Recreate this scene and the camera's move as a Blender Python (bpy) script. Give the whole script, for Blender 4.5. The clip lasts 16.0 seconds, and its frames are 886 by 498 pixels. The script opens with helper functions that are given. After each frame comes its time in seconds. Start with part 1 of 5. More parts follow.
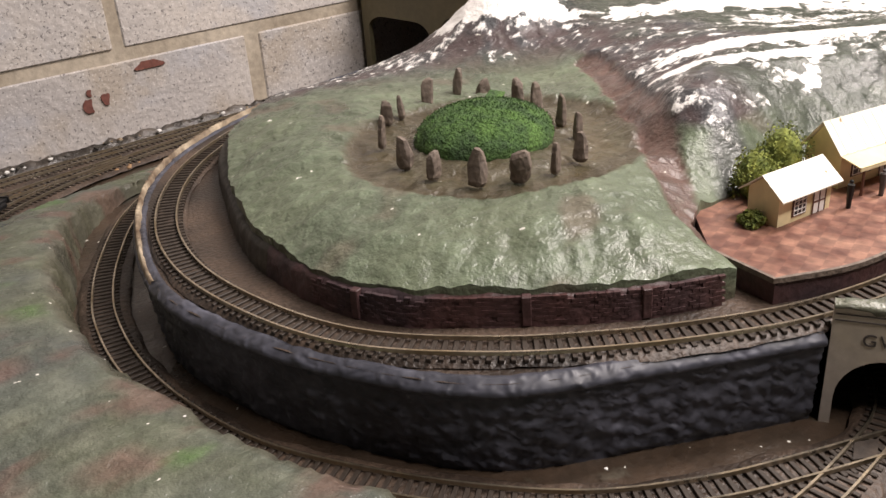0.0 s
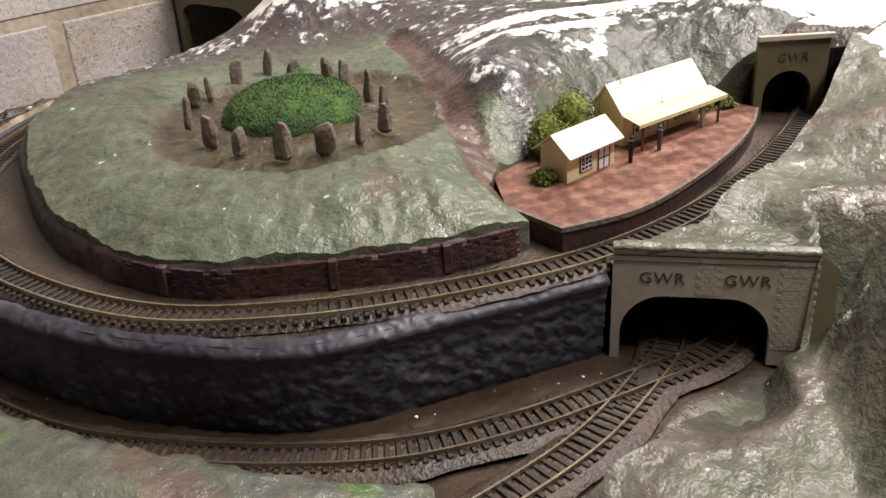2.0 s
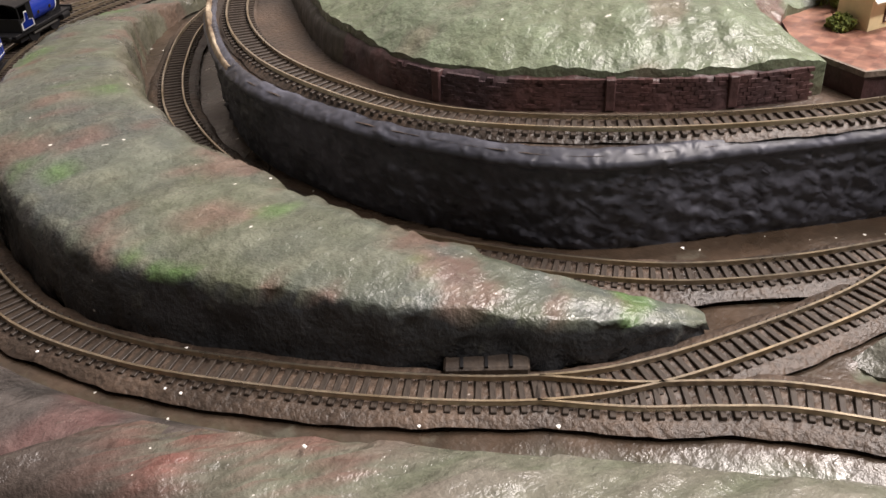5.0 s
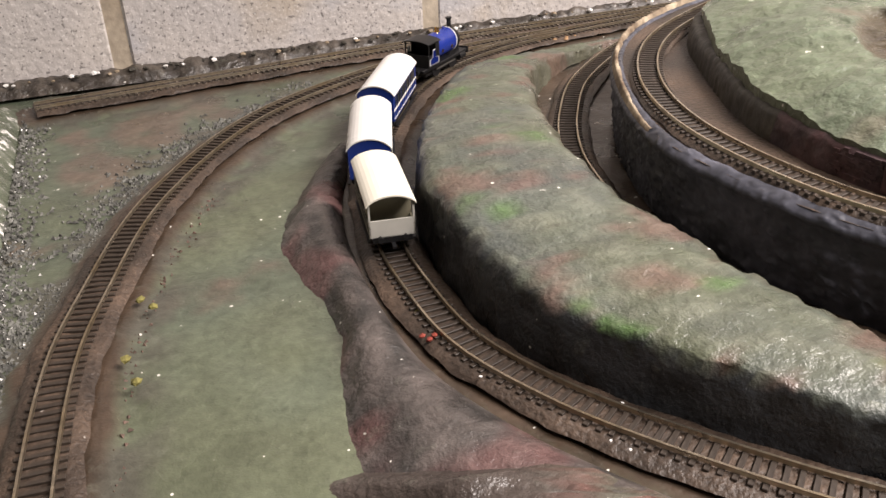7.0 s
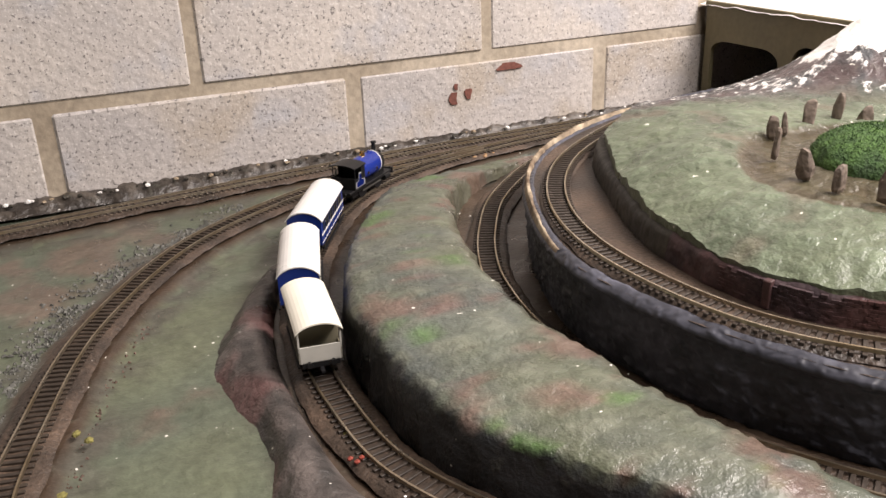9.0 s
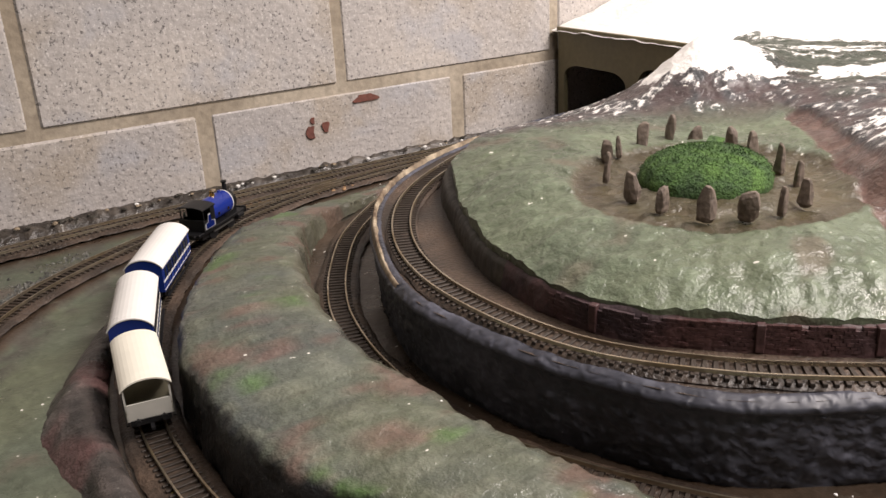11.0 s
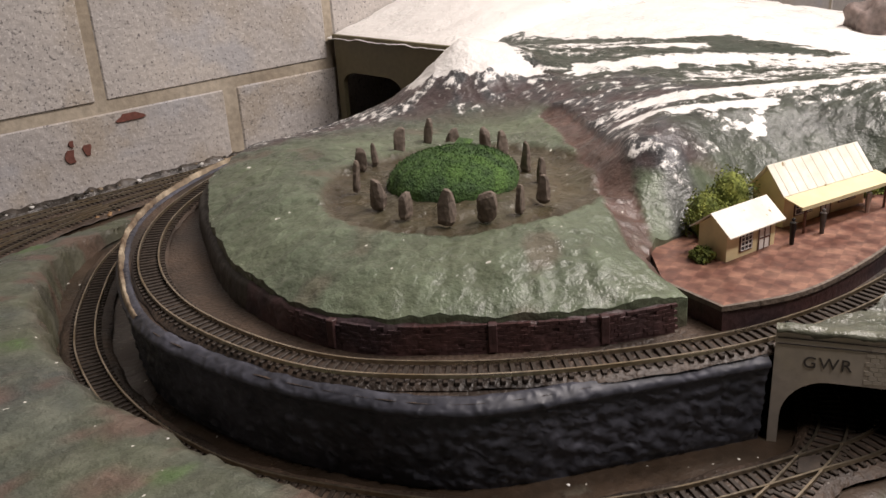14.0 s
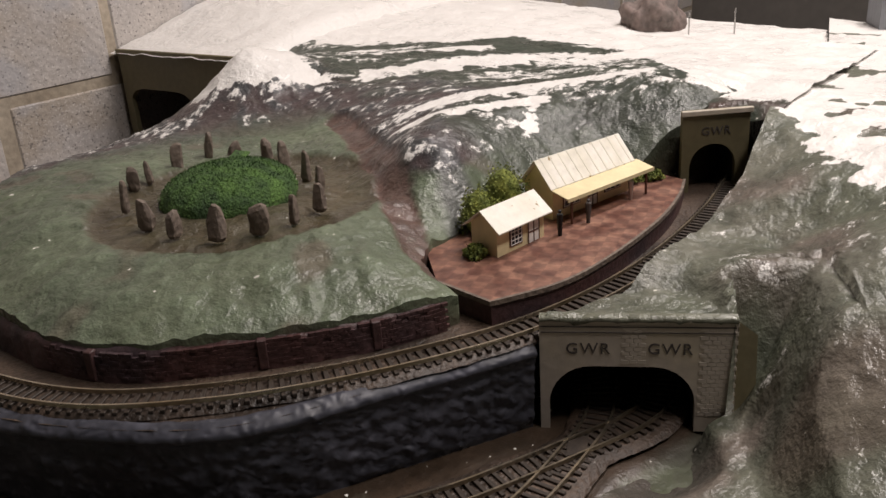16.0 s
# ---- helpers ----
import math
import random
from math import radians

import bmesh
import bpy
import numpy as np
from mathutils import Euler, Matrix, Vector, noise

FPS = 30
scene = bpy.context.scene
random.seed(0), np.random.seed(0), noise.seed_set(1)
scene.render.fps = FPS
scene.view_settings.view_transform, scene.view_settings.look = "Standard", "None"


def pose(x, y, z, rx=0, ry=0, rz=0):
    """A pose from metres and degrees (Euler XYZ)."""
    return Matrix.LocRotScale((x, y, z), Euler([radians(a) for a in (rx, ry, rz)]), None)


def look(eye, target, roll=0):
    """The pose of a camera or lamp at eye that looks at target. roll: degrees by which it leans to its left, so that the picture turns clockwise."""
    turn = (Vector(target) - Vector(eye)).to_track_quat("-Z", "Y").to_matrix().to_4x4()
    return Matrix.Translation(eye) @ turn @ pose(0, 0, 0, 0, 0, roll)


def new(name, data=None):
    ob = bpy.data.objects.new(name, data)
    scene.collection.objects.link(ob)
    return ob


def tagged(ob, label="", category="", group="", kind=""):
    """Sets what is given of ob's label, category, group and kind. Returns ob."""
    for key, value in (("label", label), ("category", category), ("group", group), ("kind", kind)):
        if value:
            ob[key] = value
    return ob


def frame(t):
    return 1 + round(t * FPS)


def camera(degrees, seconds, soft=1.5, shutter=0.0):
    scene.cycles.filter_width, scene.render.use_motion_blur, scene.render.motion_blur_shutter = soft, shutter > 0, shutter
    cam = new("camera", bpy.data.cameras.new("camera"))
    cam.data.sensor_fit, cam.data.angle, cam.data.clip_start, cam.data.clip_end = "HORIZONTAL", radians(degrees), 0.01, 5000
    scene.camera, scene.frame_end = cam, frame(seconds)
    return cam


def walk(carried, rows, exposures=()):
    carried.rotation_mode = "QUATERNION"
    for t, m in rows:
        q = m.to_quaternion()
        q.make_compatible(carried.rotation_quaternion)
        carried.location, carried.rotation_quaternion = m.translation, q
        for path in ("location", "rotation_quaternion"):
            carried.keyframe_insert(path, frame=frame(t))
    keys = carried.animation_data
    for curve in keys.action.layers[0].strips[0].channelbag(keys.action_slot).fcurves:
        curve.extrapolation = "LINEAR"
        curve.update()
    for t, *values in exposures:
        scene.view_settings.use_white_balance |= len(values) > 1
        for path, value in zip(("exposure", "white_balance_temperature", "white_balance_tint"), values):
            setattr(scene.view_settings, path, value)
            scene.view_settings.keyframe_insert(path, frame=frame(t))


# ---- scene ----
cam = camera(54.1, 16.0)
EXPOSURE = [(0.0, 0.17), (1.5, 0.16), (3.0, -0.2), (3.6, -0.1), (4.6, 0.46), (7.3, 0.84), (8.0, 0.88), (9.0, 0.72), (11.5, 0.18), (12.2, 0.08), (13.0, -0.15), (14.0, -0.38), (16.0, -0.75)]
PATH = [
    (0, (-0.017, -1.107, 0.337), (1.144, 0.278, -0.522), -4.2),
    (0.5, (-0.024, -1.114, 0.333), (1.207, 0.203, -0.534), -4.1),
    (1, (-0.023, -1.123, 0.331), (1.264, 0.134, -0.543), -4.0),
    (1.5, (-0.016, -1.135, 0.331), (1.321, 0.063, -0.551), -3.8),
    (2, (-0.014, -1.146, 0.327), (1.37, -0.011, -0.566), -3.4),
    (2.5, (-0.015, -1.164, 0.322), (1.411, -0.084, -0.572), -3.3),
    (3, (-0.015, -1.173, 0.318), (1.432, -0.136, -0.593), -3.1),
    (3.5, (-0.015, -1.169, 0.309), (1.406, -0.13, -0.64), -3.3),
    (4, (-0.023, -1.157, 0.297), (1.318, -0.051, -0.692), -3.3),
    (4.5, (-0.045, -1.135, 0.284), (1.149, 0.098, -0.743), -3.2),
    (5, (-0.068, -1.111, 0.28), (0.959, 0.229, -0.793), -2.9),
    (5.2, (-0.079, -1.103, 0.274), (0.861, 0.303, -0.794), -3.4),
    (7.3, (-0.174, -1.058, 0.304), (0.394, 0.61, -0.643), -2.1),
    (7.5, (-0.178, -1.06, 0.308), (0.399, 0.615, -0.619), -1.9),
    (8, (-0.178, -1.071, 0.318), (0.438, 0.619, -0.557), -1.5),
    (8.5, (-0.174, -1.081, 0.327), (0.501, 0.613, -0.494), -1.9),
    (9, (-0.163, -1.091, 0.336), (0.584, 0.594, -0.439), -2.2),
    (9.2, (-0.16, -1.095, 0.341), (0.616, 0.584, -0.42), -2.4),
    (11.3, (-0.105, -1.11, 0.341), (0.879, 0.471, -0.388), -2.9),
    (11.5, (-0.1, -1.112, 0.34), (0.904, 0.457, -0.389), -2.9),
    (12, (-0.084, -1.114, 0.339), (0.957, 0.427, -0.397), -3.3),
    (12.5, (-0.074, -1.117, 0.34), (1.007, 0.397, -0.396), -3.4),
    (13, (-0.066, -1.12, 0.337), (1.065, 0.356, -0.402), -3.1),
    (13.5, (-0.054, -1.126, 0.336), (1.134, 0.303, -0.403), -3.4),
    (14, (-0.043, -1.138, 0.336), (1.205, 0.239, -0.402), -3.5),
    (14.5, (-0.031, -1.15, 0.334), (1.282, 0.163, -0.409), -3.7),
    (15, (-0.017, -1.164, 0.334), (1.364, 0.08, -0.405), -4.1),
    (15.5, (-0.007, -1.17, 0.334), (1.427, 0.01, -0.409), -4.2),
    (16, (-0.005, -1.172, 0.331), (1.484, -0.062, -0.412), -3.8),
]
walk(cam, [(t, look(eye, target, roll)) for t, eye, target, roll in PATH], EXPOSURE)

# ---------------------------------------------------------------- light
world = bpy.data.worlds.new("world")
scene.world = world
world.use_nodes = True
world.node_tree.nodes["Background"].inputs[0].default_value = (1.0, 0.93, 0.86, 1)
world.node_tree.nodes["Background"].inputs[1].default_value = 0.22


def overhead_lamp(name, place, aim, sx, sy, watts, colour):
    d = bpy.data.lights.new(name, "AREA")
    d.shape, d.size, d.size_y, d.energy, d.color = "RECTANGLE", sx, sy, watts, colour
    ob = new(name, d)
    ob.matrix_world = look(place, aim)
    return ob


# Unseen lamp, assumed overhead from the brighter snow at the right.
overhead_lamp("assumed_overhead_light", (1.5, -1.1, 1.75), (1.45, -1.1, 0), 0.12, 1.2, 58, (1.0, 0.90, 0.855))
# Unseen lamp added behind the camera to brighten the faces turned towards it.
overhead_lamp("assumed_overhead_light", (0.75, -1.75, 1.75), (0.75, -1.5, 0), 1.2, 0.12, 36, (1.0, 0.90, 0.855))


# ---------------------------------------------------------------- helpers
def part(name, bm, material, parent=None, label="", smooth=False):
    me = bpy.data.meshes.new(name)
    if smooth:
        for f in bm.faces:
            f.smooth = True
    bm.normal_update()
    bm.to_mesh(me)
    bm.free()
    if material:
        me.materials.append(material)
    ob = new(name, me)
    if parent:
        ob.parent = parent
    if label:
        ob["label"] = label
    return ob


def thing(name, m, label, category, group="", kind=""):
    ob = new(name)
    ob.empty_display_size = 0.01
    ob.matrix_world = m
    return tagged(ob, label, category, group, kind)


def box(bm, x0, y0, z0, x1, y1, z1, bevel=0.0):
    r = bmesh.ops.create_cube(bm, size=1.0, matrix=Matrix.Translation(((x0 + x1) / 2, (y0 + y1) / 2, (z0 + z1) / 2)) @ Matrix.Diagonal((abs(x1 - x0), abs(y1 - y0), abs(z1 - z0), 1)))
    if bevel:
        es = {e for v in r["verts"] for e in v.link_edges}
        bmesh.ops.bevel(bm, geom=list(es), offset=bevel, segments=1, affect="EDGES", profile=0.5)


def tube(bm, a, b, r0, r1=None, seg=16, caps=True):
    a, b = Vector(a), Vector(b)
    turn = (b - a).to_track_quat("Z", "Y").to_matrix().to_4x4()
    bmesh.ops.create_cone(bm, cap_ends=caps, segments=seg, radius1=r0, radius2=r0 if r1 is None else r1, depth=(b - a).length, matrix=Matrix.Translation((a + b) / 2) @ turn)


def prism(bm, pts, m, depth):
    """A flat outline (x, y) pushed along z by depth, then moved by m."""
    lo = [bm.verts.new(m @ Vector((x, y, 0))) for x, y in pts]
    hi = [bm.verts.new(m @ Vector((x, y, depth))) for x, y in pts]
    n = len(pts)
    bm.faces.new(lo[::-1])
    bm.faces.new(hi)
    for i in range(n):
        bm.faces.new((lo[i], lo[(i + 1) % n], hi[(i + 1) % n], hi[i]))


def curve(pts, step, closed=False):
    """Even samples of a smooth curve through the points."""
    p = np.array(pts, float)
    p = np.vstack([p[-1], p, p[0], p[1]]) if closed else np.vstack([2 * p[0] - p[1], p, 2 * p[-1] - p[-2]])
    out = []
    for i in range(1, len(p) - 2):
        t = np.linspace(0, 1, 24, endpoint=False)[:, None]
        a, b, c, d = p[i - 1 : i + 3]
        out.append(0.5 * (2 * b + (c - a) * t + (2 * a - 5 * b + 4 * c - d) * t**2 + (3 * b - a - 3 * c + d) * t**3))
    out = np.vstack(out + [p[-2:-1]])
    s = np.r_[0, np.cumsum(np.linalg.norm(np.diff(out, axis=0), axis=1))]
    n = max(2, int(round(s[-1] / step)) + 1)
    at = np.linspace(0, s[-1], n)
    out = np.stack([np.interp(at, s, out[:, k]) for k in range(out.shape[1])], 1)
    return out[:-1] if closed else out


def sides(path):
    """Unit vectors to the left of a path in the plan."""
    d = np.gradient(path[:, :2], axis=0)
    d /= np.linalg.norm(d, axis=1)[:, None]
    return np.stack([-d[:, 1], d[:, 0]], 1)


def surface(points, stiff=1e-4):
    """A smooth height over the plan that passes near (x, y, z) points: a thin plate."""
    p = np.array(points, float)

    def kern(a, b):
        r2 = ((a[:, None] - b[None]) ** 2).sum(-1) + 1e-9
        return 0.5 * r2 * np.log(r2)

    n = len(p)
    k = kern(p[:, :2], p[:, :2]) + stiff * np.eye(n)
    q = np.c_[np.ones(n), p[:, :2]]
    w = np.linalg.solve(np.block([[k, q], [q.T, np.zeros((3, 3))]]), np.r_[p[:, 2], 0, 0, 0])
    return lambda xy: kern(xy, p[:, :2]) @ w[:n] + np.c_[np.ones(len(xy)), xy] @ w[n:]


def fbm(x, y, z=0.0, scale=1.0, octaves=3):
    return noise.fractal(Vector((x * scale, y * scale, z * scale)), 1.0, 2.0, octaves)


def mixc(a, b, f):
    f = min(1, max(0, f))
    return tuple(a[i] * (1 - f) + b[i] * f for i in range(3))


def step(a, b, x):
    t = min(1, max(0, (x - a) / (b - a)))
    return t * t * (3 - 2 * t)


def sheet(name, verts, faces, material, colours=None, parent=None, smooth=True):
    me = bpy.data.meshes.new(name)
    me.from_pydata([tuple(map(float, v)) for v in verts], [], faces)
    me.materials.append(material)
    if smooth:
        me.polygons.foreach_set("use_smooth", [True] * len(me.polygons))
    if colours is not None:
        at = me.color_attributes.new("Paint", "FLOAT_COLOR", "POINT")
        at.data.foreach_set("color", np.array([(*c, 0.0) if len(c) == 3 else c for c in colours], np.float32).ravel())
    me.update()
    ob = new(name, me)
    if parent:
        ob.parent = parent
    return ob


def polar(outline, centre, rings, power=1.0):
    """Plan of a patch: rings from its outline to its centre. Gives xy, faces."""
    n, s = len(outline), np.linspace(1, 0, rings + 1)[:-1] ** power
    xy = np.vstack([centre + (outline - centre) * k for k in s] + [np.array([centre])])
    f = []
    for r in range(rings - 1):
        for i in range(n):
            j = (i + 1) % n
            f.append((r * n + i, r * n + j, (r + 1) * n + j, (r + 1) * n + i))
    last = (rings - 1) * n
    f += [(last + i, last + (i + 1) % n, rings * n) for i in range(n)]
    return xy, f


def star(edge, centre, count, dists):
    """Plan of a star-shaped patch on rays from its centre, with rings at the given distances."""
    e = np.array(edge, float) - centre
    f = np.roll(e, -1, 0) - e
    out = []
    for a in np.linspace(0, 2 * math.pi, count, endpoint=False):
        d = np.array((math.cos(a), math.sin(a)))
        den = d[0] * f[:, 1] - d[1] * f[:, 0]
        den = np.where(abs(den) < 1e-12, 1e-12, den)
        t = (e[:, 0] * f[:, 1] - e[:, 1] * f[:, 0]) / den
        u = (e[:, 0] * d[1] - e[:, 1] * d[0]) / den
        ok = (t > 0) & (u >= -1e-9) & (u <= 1 + 1e-9)
        out.append((d, t[ok].min()))
    ds = sorted(dists, reverse=True)
    xy = np.array([centre + d * min(r, k) for k in ds for d, r in out] + [tuple(centre)])
    n, faces = count, []
    for q in range(len(ds) - 1):
        for i in range(n):
            j = (i + 1) % n
            lo, hi = sorted((out[i][1], out[j][1]))
            if lo > ds[q + 1] or (hi > ds[q + 1] and hi - lo < 0.02):
                faces.append((q * n + i, q * n + j, (q + 1) * n + j, (q + 1) * n + i))
    last = (len(ds) - 1) * n
    faces += [(last + i, last + (i + 1) % n, last + n) for i in range(n)]
    rim = np.array([centre + d * r for d, r in out])
    return xy, faces, rim


def ribbon(rows):
    """Faces of a strip of rows, each with the same number of points."""
    n, m = len(rows), len(rows[0])
    v = [p for r in rows for p in r]
    f = [(i * m + k, i * m + k + 1, (i + 1) * m + k + 1, (i + 1) * m + k) for i in range(n - 1) for k in range(m - 1)]
    return v, f


# ---------------------------------------------------------------- materials
def material(name, colour, rough=0.6, metal=0.0, vary=0.25, grain=60.0, bump=0.3, paint=False, second=None, big=8.0, fleck=None, spec=0.5, depth=0.002):
    m = bpy.data.materials.new(name)
    m.use_nodes = True
    nt = m.node_tree
    b = nt.nodes["Principled BSDF"]
    b.inputs["Metallic"].default_value = metal
    b.inputs["Specular IOR Level"].default_value = spec
    tc = nt.nodes.new("ShaderNodeTexCoord")

    def tex(scale, detail=4.0):
        t = nt.nodes.new("ShaderNodeTexNoise")
        t.inputs["Scale"].default_value, t.inputs["Detail"].default_value = scale, detail
        nt.links.new(tc.outputs["Object"], t.inputs["Vector"])
        return t.outputs["Fac"]

    def mix(fac, a, c, blend="MIX"):
        x = nt.nodes.new("ShaderNodeMix")
        x.data_type, x.blend_type = "RGBA", blend
        for k, v in ((0, fac), (6, a), (7, c)):
            if isinstance(v, (int, float)):
                x.inputs[k].default_value = v
            elif isinstance(v, tuple):
                x.inputs[k].default_value = (*v[:3], 1)
            else:
                nt.links.new(v, x.inputs[k])
        return x.outputs[2]

    def ramp(v, lo, hi, a=0.0, c=1.0):
        r = nt.nodes.new("ShaderNodeMapRange")
        for k, x in ((1, lo), (2, hi), (3, a), (4, c)):
            r.inputs[k].default_value = x
        nt.links.new(v, r.inputs[0])
        return r.outputs[0]

    fine, broad = tex(grain), tex(big, 3.0)
    if paint:
        at = nt.nodes.new("ShaderNodeVertexColor")
        at.layer_name = "Paint"
        base = at.outputs["Color"]
    else:
        base = mix(ramp(broad, 0.35, 0.65), colour, second or colour)
    lum = ramp(fine, 0.25, 0.75, 1 - vary, 1 + vary)
    lum2 = ramp(broad, 0.3, 0.7, 1 - vary * 0.7, 1 + vary * 0.7)
    mul = nt.nodes.new("ShaderNodeMath")
    mul.operation = "MULTIPLY"
    nt.links.new(lum, mul.inputs[0]), nt.links.new(lum2, mul.inputs[1])
    comb = nt.nodes.new("ShaderNodeCombineColor")
    for k in range(3):
        nt.links.new(mul.outputs[0], comb.inputs[k])
    base = mix(1.0, base, comb.outputs[0], "MULTIPLY")
    if fleck:
        colour2, scale2, lo = fleck
        base = mix(ramp(tex(scale2, 2.0), lo, lo + 0.05), base, colour2)
    nt.links.new(base, b.inputs["Base Color"])
    nt.links.new(ramp(broad, 0.3, 0.7, max(0.05, rough - 0.12), min(1, rough + 0.12)), b.inputs["Roughness"])
    if bump:
        bn = nt.nodes.new("ShaderNodeBump")
        bn.inputs["Strength"].default_value, bn.inputs["Distance"].default_value = bump, depth
        nt.links.new(fine, bn.inputs["Height"])
        nt.links.new(bn.outputs[0], b.inputs["Normal"])
    return m


def scenery(name="painted_plaster_scenery", specks=1.0, height=0.0065):
    """Painted plaster: brushed colour, dry-brushed snow, white chips and a lumpy relief."""
    m = material(name, None, 0.33, paint=True, vary=0.22, grain=150, bump=0.0, big=22)
    nt = m.node_tree
    b = nt.nodes["Principled BSDF"]
    old = b.inputs["Base Color"].links[0].from_socket
    at = next(n for n in nt.nodes if n.bl_idname == "ShaderNodeVertexColor")
    tc = nt.nodes.new("ShaderNodeTexCoord")

    def tex(scale, detail, stretch=(1, 1, 1), rough=0.6):
        mp = nt.nodes.new("ShaderNodeMapping")
        mp.inputs["Scale"].default_value = stretch
        t = nt.nodes.new("ShaderNodeTexNoise")
        t.inputs["Scale"].default_value, t.inputs["Detail"].default_value, t.inputs["Roughness"].default_value = scale, detail, rough
        nt.links.new(tc.outputs["Object"], mp.inputs[0]), nt.links.new(mp.outputs[0], t.inputs["Vector"])
        return t.outputs["Fac"]

    def calc(op, a, c):
        n = nt.nodes.new("ShaderNodeMath")
        n.operation = op
        for k, v in enumerate((a, c)):
            if isinstance(v, (int, float)):
                n.inputs[k].default_value = v
            else:
                nt.links.new(v, n.inputs[k])
        return n.outputs[0]

    def span(v, lo, hi):
        r = nt.nodes.new("ShaderNodeMapRange")
        r.inputs[1].default_value, r.inputs[2].default_value = lo, hi
        nt.links.new(v, r.inputs[0])
        return r.outputs[0]

    def mix(f, a, c):
        x = nt.nodes.new("ShaderNodeMix")
        x.data_type = "RGBA"
        nt.links.new(f, x.inputs[0]), nt.links.new(a, x.inputs[6])
        x.inputs[7].default_value = (*c, 1)
        return x.outputs[2]

    brush = tex(80, 7, (0.7, 1.0, 0.5), 0.85)
    cover = span(calc("ADD", at.outputs["Alpha"], calc("MULTIPLY", calc("SUBTRACT", brush, 0.5), 2.2)), 0.45, 0.6)
    cover = calc("MULTIPLY", cover, span(at.outputs["Alpha"], 0.02, 0.15))
    lump, fine = tex(62, 5), tex(260, 3)
    dark = mix(calc("MULTIPLY", span(fine, 0.62, 0.72), 0.75 * specks), old, (0.05, 0.048, 0.04))
    worn = mix(calc("MULTIPLY", span(lump, 0.60, 0.72), 0.5 * specks), dark, (0.27, 0.28, 0.22))
    chips = mix(span(tex(150, 1), 0.775, 0.785), worn, (0.7, 0.68, 0.62))
    snowy = mix(cover, chips, (0.84, 0.82, 0.79))
    nt.links.new(snowy, b.inputs["Base Color"])
    h = calc("ADD", lump, calc("MULTIPLY", fine, 0.25))
    bn = nt.nodes.new("ShaderNodeBump")
    bn.inputs["Strength"].default_value, bn.inputs["Distance"].default_value = 1.0, height
    nt.links.new(h, bn.inputs["Height"]), nt.links.new(bn.outputs[0], b.inputs["Normal"])
    return m


M_SCENERY = scenery(specks=0.35, height=0.0036)
M_FIELD = scenery("painted_field", 0.35, 0.0015)
M_BLACKWALL = material("gloss_black_plaster", (0.045, 0.047, 0.060), 0.5, vary=0.4, grain=110, bump=0.0, second=(0.064, 0.066, 0.084), big=20)
nt = M_BLACKWALL.node_tree
wrinkle = nt.nodes.new("ShaderNodeTexNoise")
wrinkle.noise_type = "RIDGED_MULTIFRACTAL"
wrinkle.inputs["Scale"].default_value, wrinkle.inputs["Detail"].default_value = 130, 6
warp = nt.nodes.new("ShaderNodeTexCoord")
nt.links.new(warp.outputs["Object"], wrinkle.inputs["Vector"])
relief = nt.nodes.new("ShaderNodeBump")
relief.inputs["Strength"].default_value, relief.inputs["Distance"].default_value = 0.9, 0.0024
nt.links.new(wrinkle.outputs[0], relief.inputs["Height"])
M_BLACKWALL.node_tree.nodes["Principled BSDF"].inputs["Specular IOR Level"].default_value = 0.42
nt.links.new(relief.outputs[0], nt.nodes["Principled BSDF"].inputs["Normal"])
M_BALLAST = material("brown_ballast", (0.040, 0.029, 0.022), 0.5, vary=0.45, grain=300, bump=0.8, second=(0.074, 0.050, 0.035), big=14, fleck=((0.4, 0.36, 0.32), 200, 0.76))
M_SLEEPER = material("dark_sleeper", (0.028, 0.02, 0.015), 0.6, vary=0.3, grain=300, bump=0.2, second=(0.05, 0.036, 0.025), big=30)
M_RAIL = material("nickel_rail", (0.60, 0.53, 0.42), 0.34, metal=0.95, vary=0.25, grain=200, bump=0.1, second=(0.30, 0.24, 0.16), big=25)
M_BRICKDARK = material("dark_red_brick", (0.092, 0.044, 0.042), 0.55, vary=0.35, grain=200, bump=0.6, second=(0.035, 0.022, 0.026), big=18)
M_BLOCK = material("pale_concrete_block", (0.47, 0.442, 0.43), 0.85, vary=0.14, grain=110, bump=0.6, second=(0.53, 0.488, 0.45), big=5, fleck=((0.2, 0.18, 0.18), 170, 0.655), depth=0.003)
nt = M_BLOCK.node_tree
shader = nt.nodes["Principled BSDF"]
plain = shader.inputs["Base Color"].links[0].from_socket
spot = nt.nodes.new("ShaderNodeTexCoord")
who = nt.nodes.new("ShaderNodeObjectInfo")
shift = nt.nodes.new("ShaderNodeVectorMath")
shift.operation = "MULTIPLY_ADD"
shift.inputs[1].default_value = (1, 1, 1)
nt.links.new(spot.outputs["Object"], shift.inputs[0]), nt.links.new(who.outputs["Random"], shift.inputs[2])
last = plain
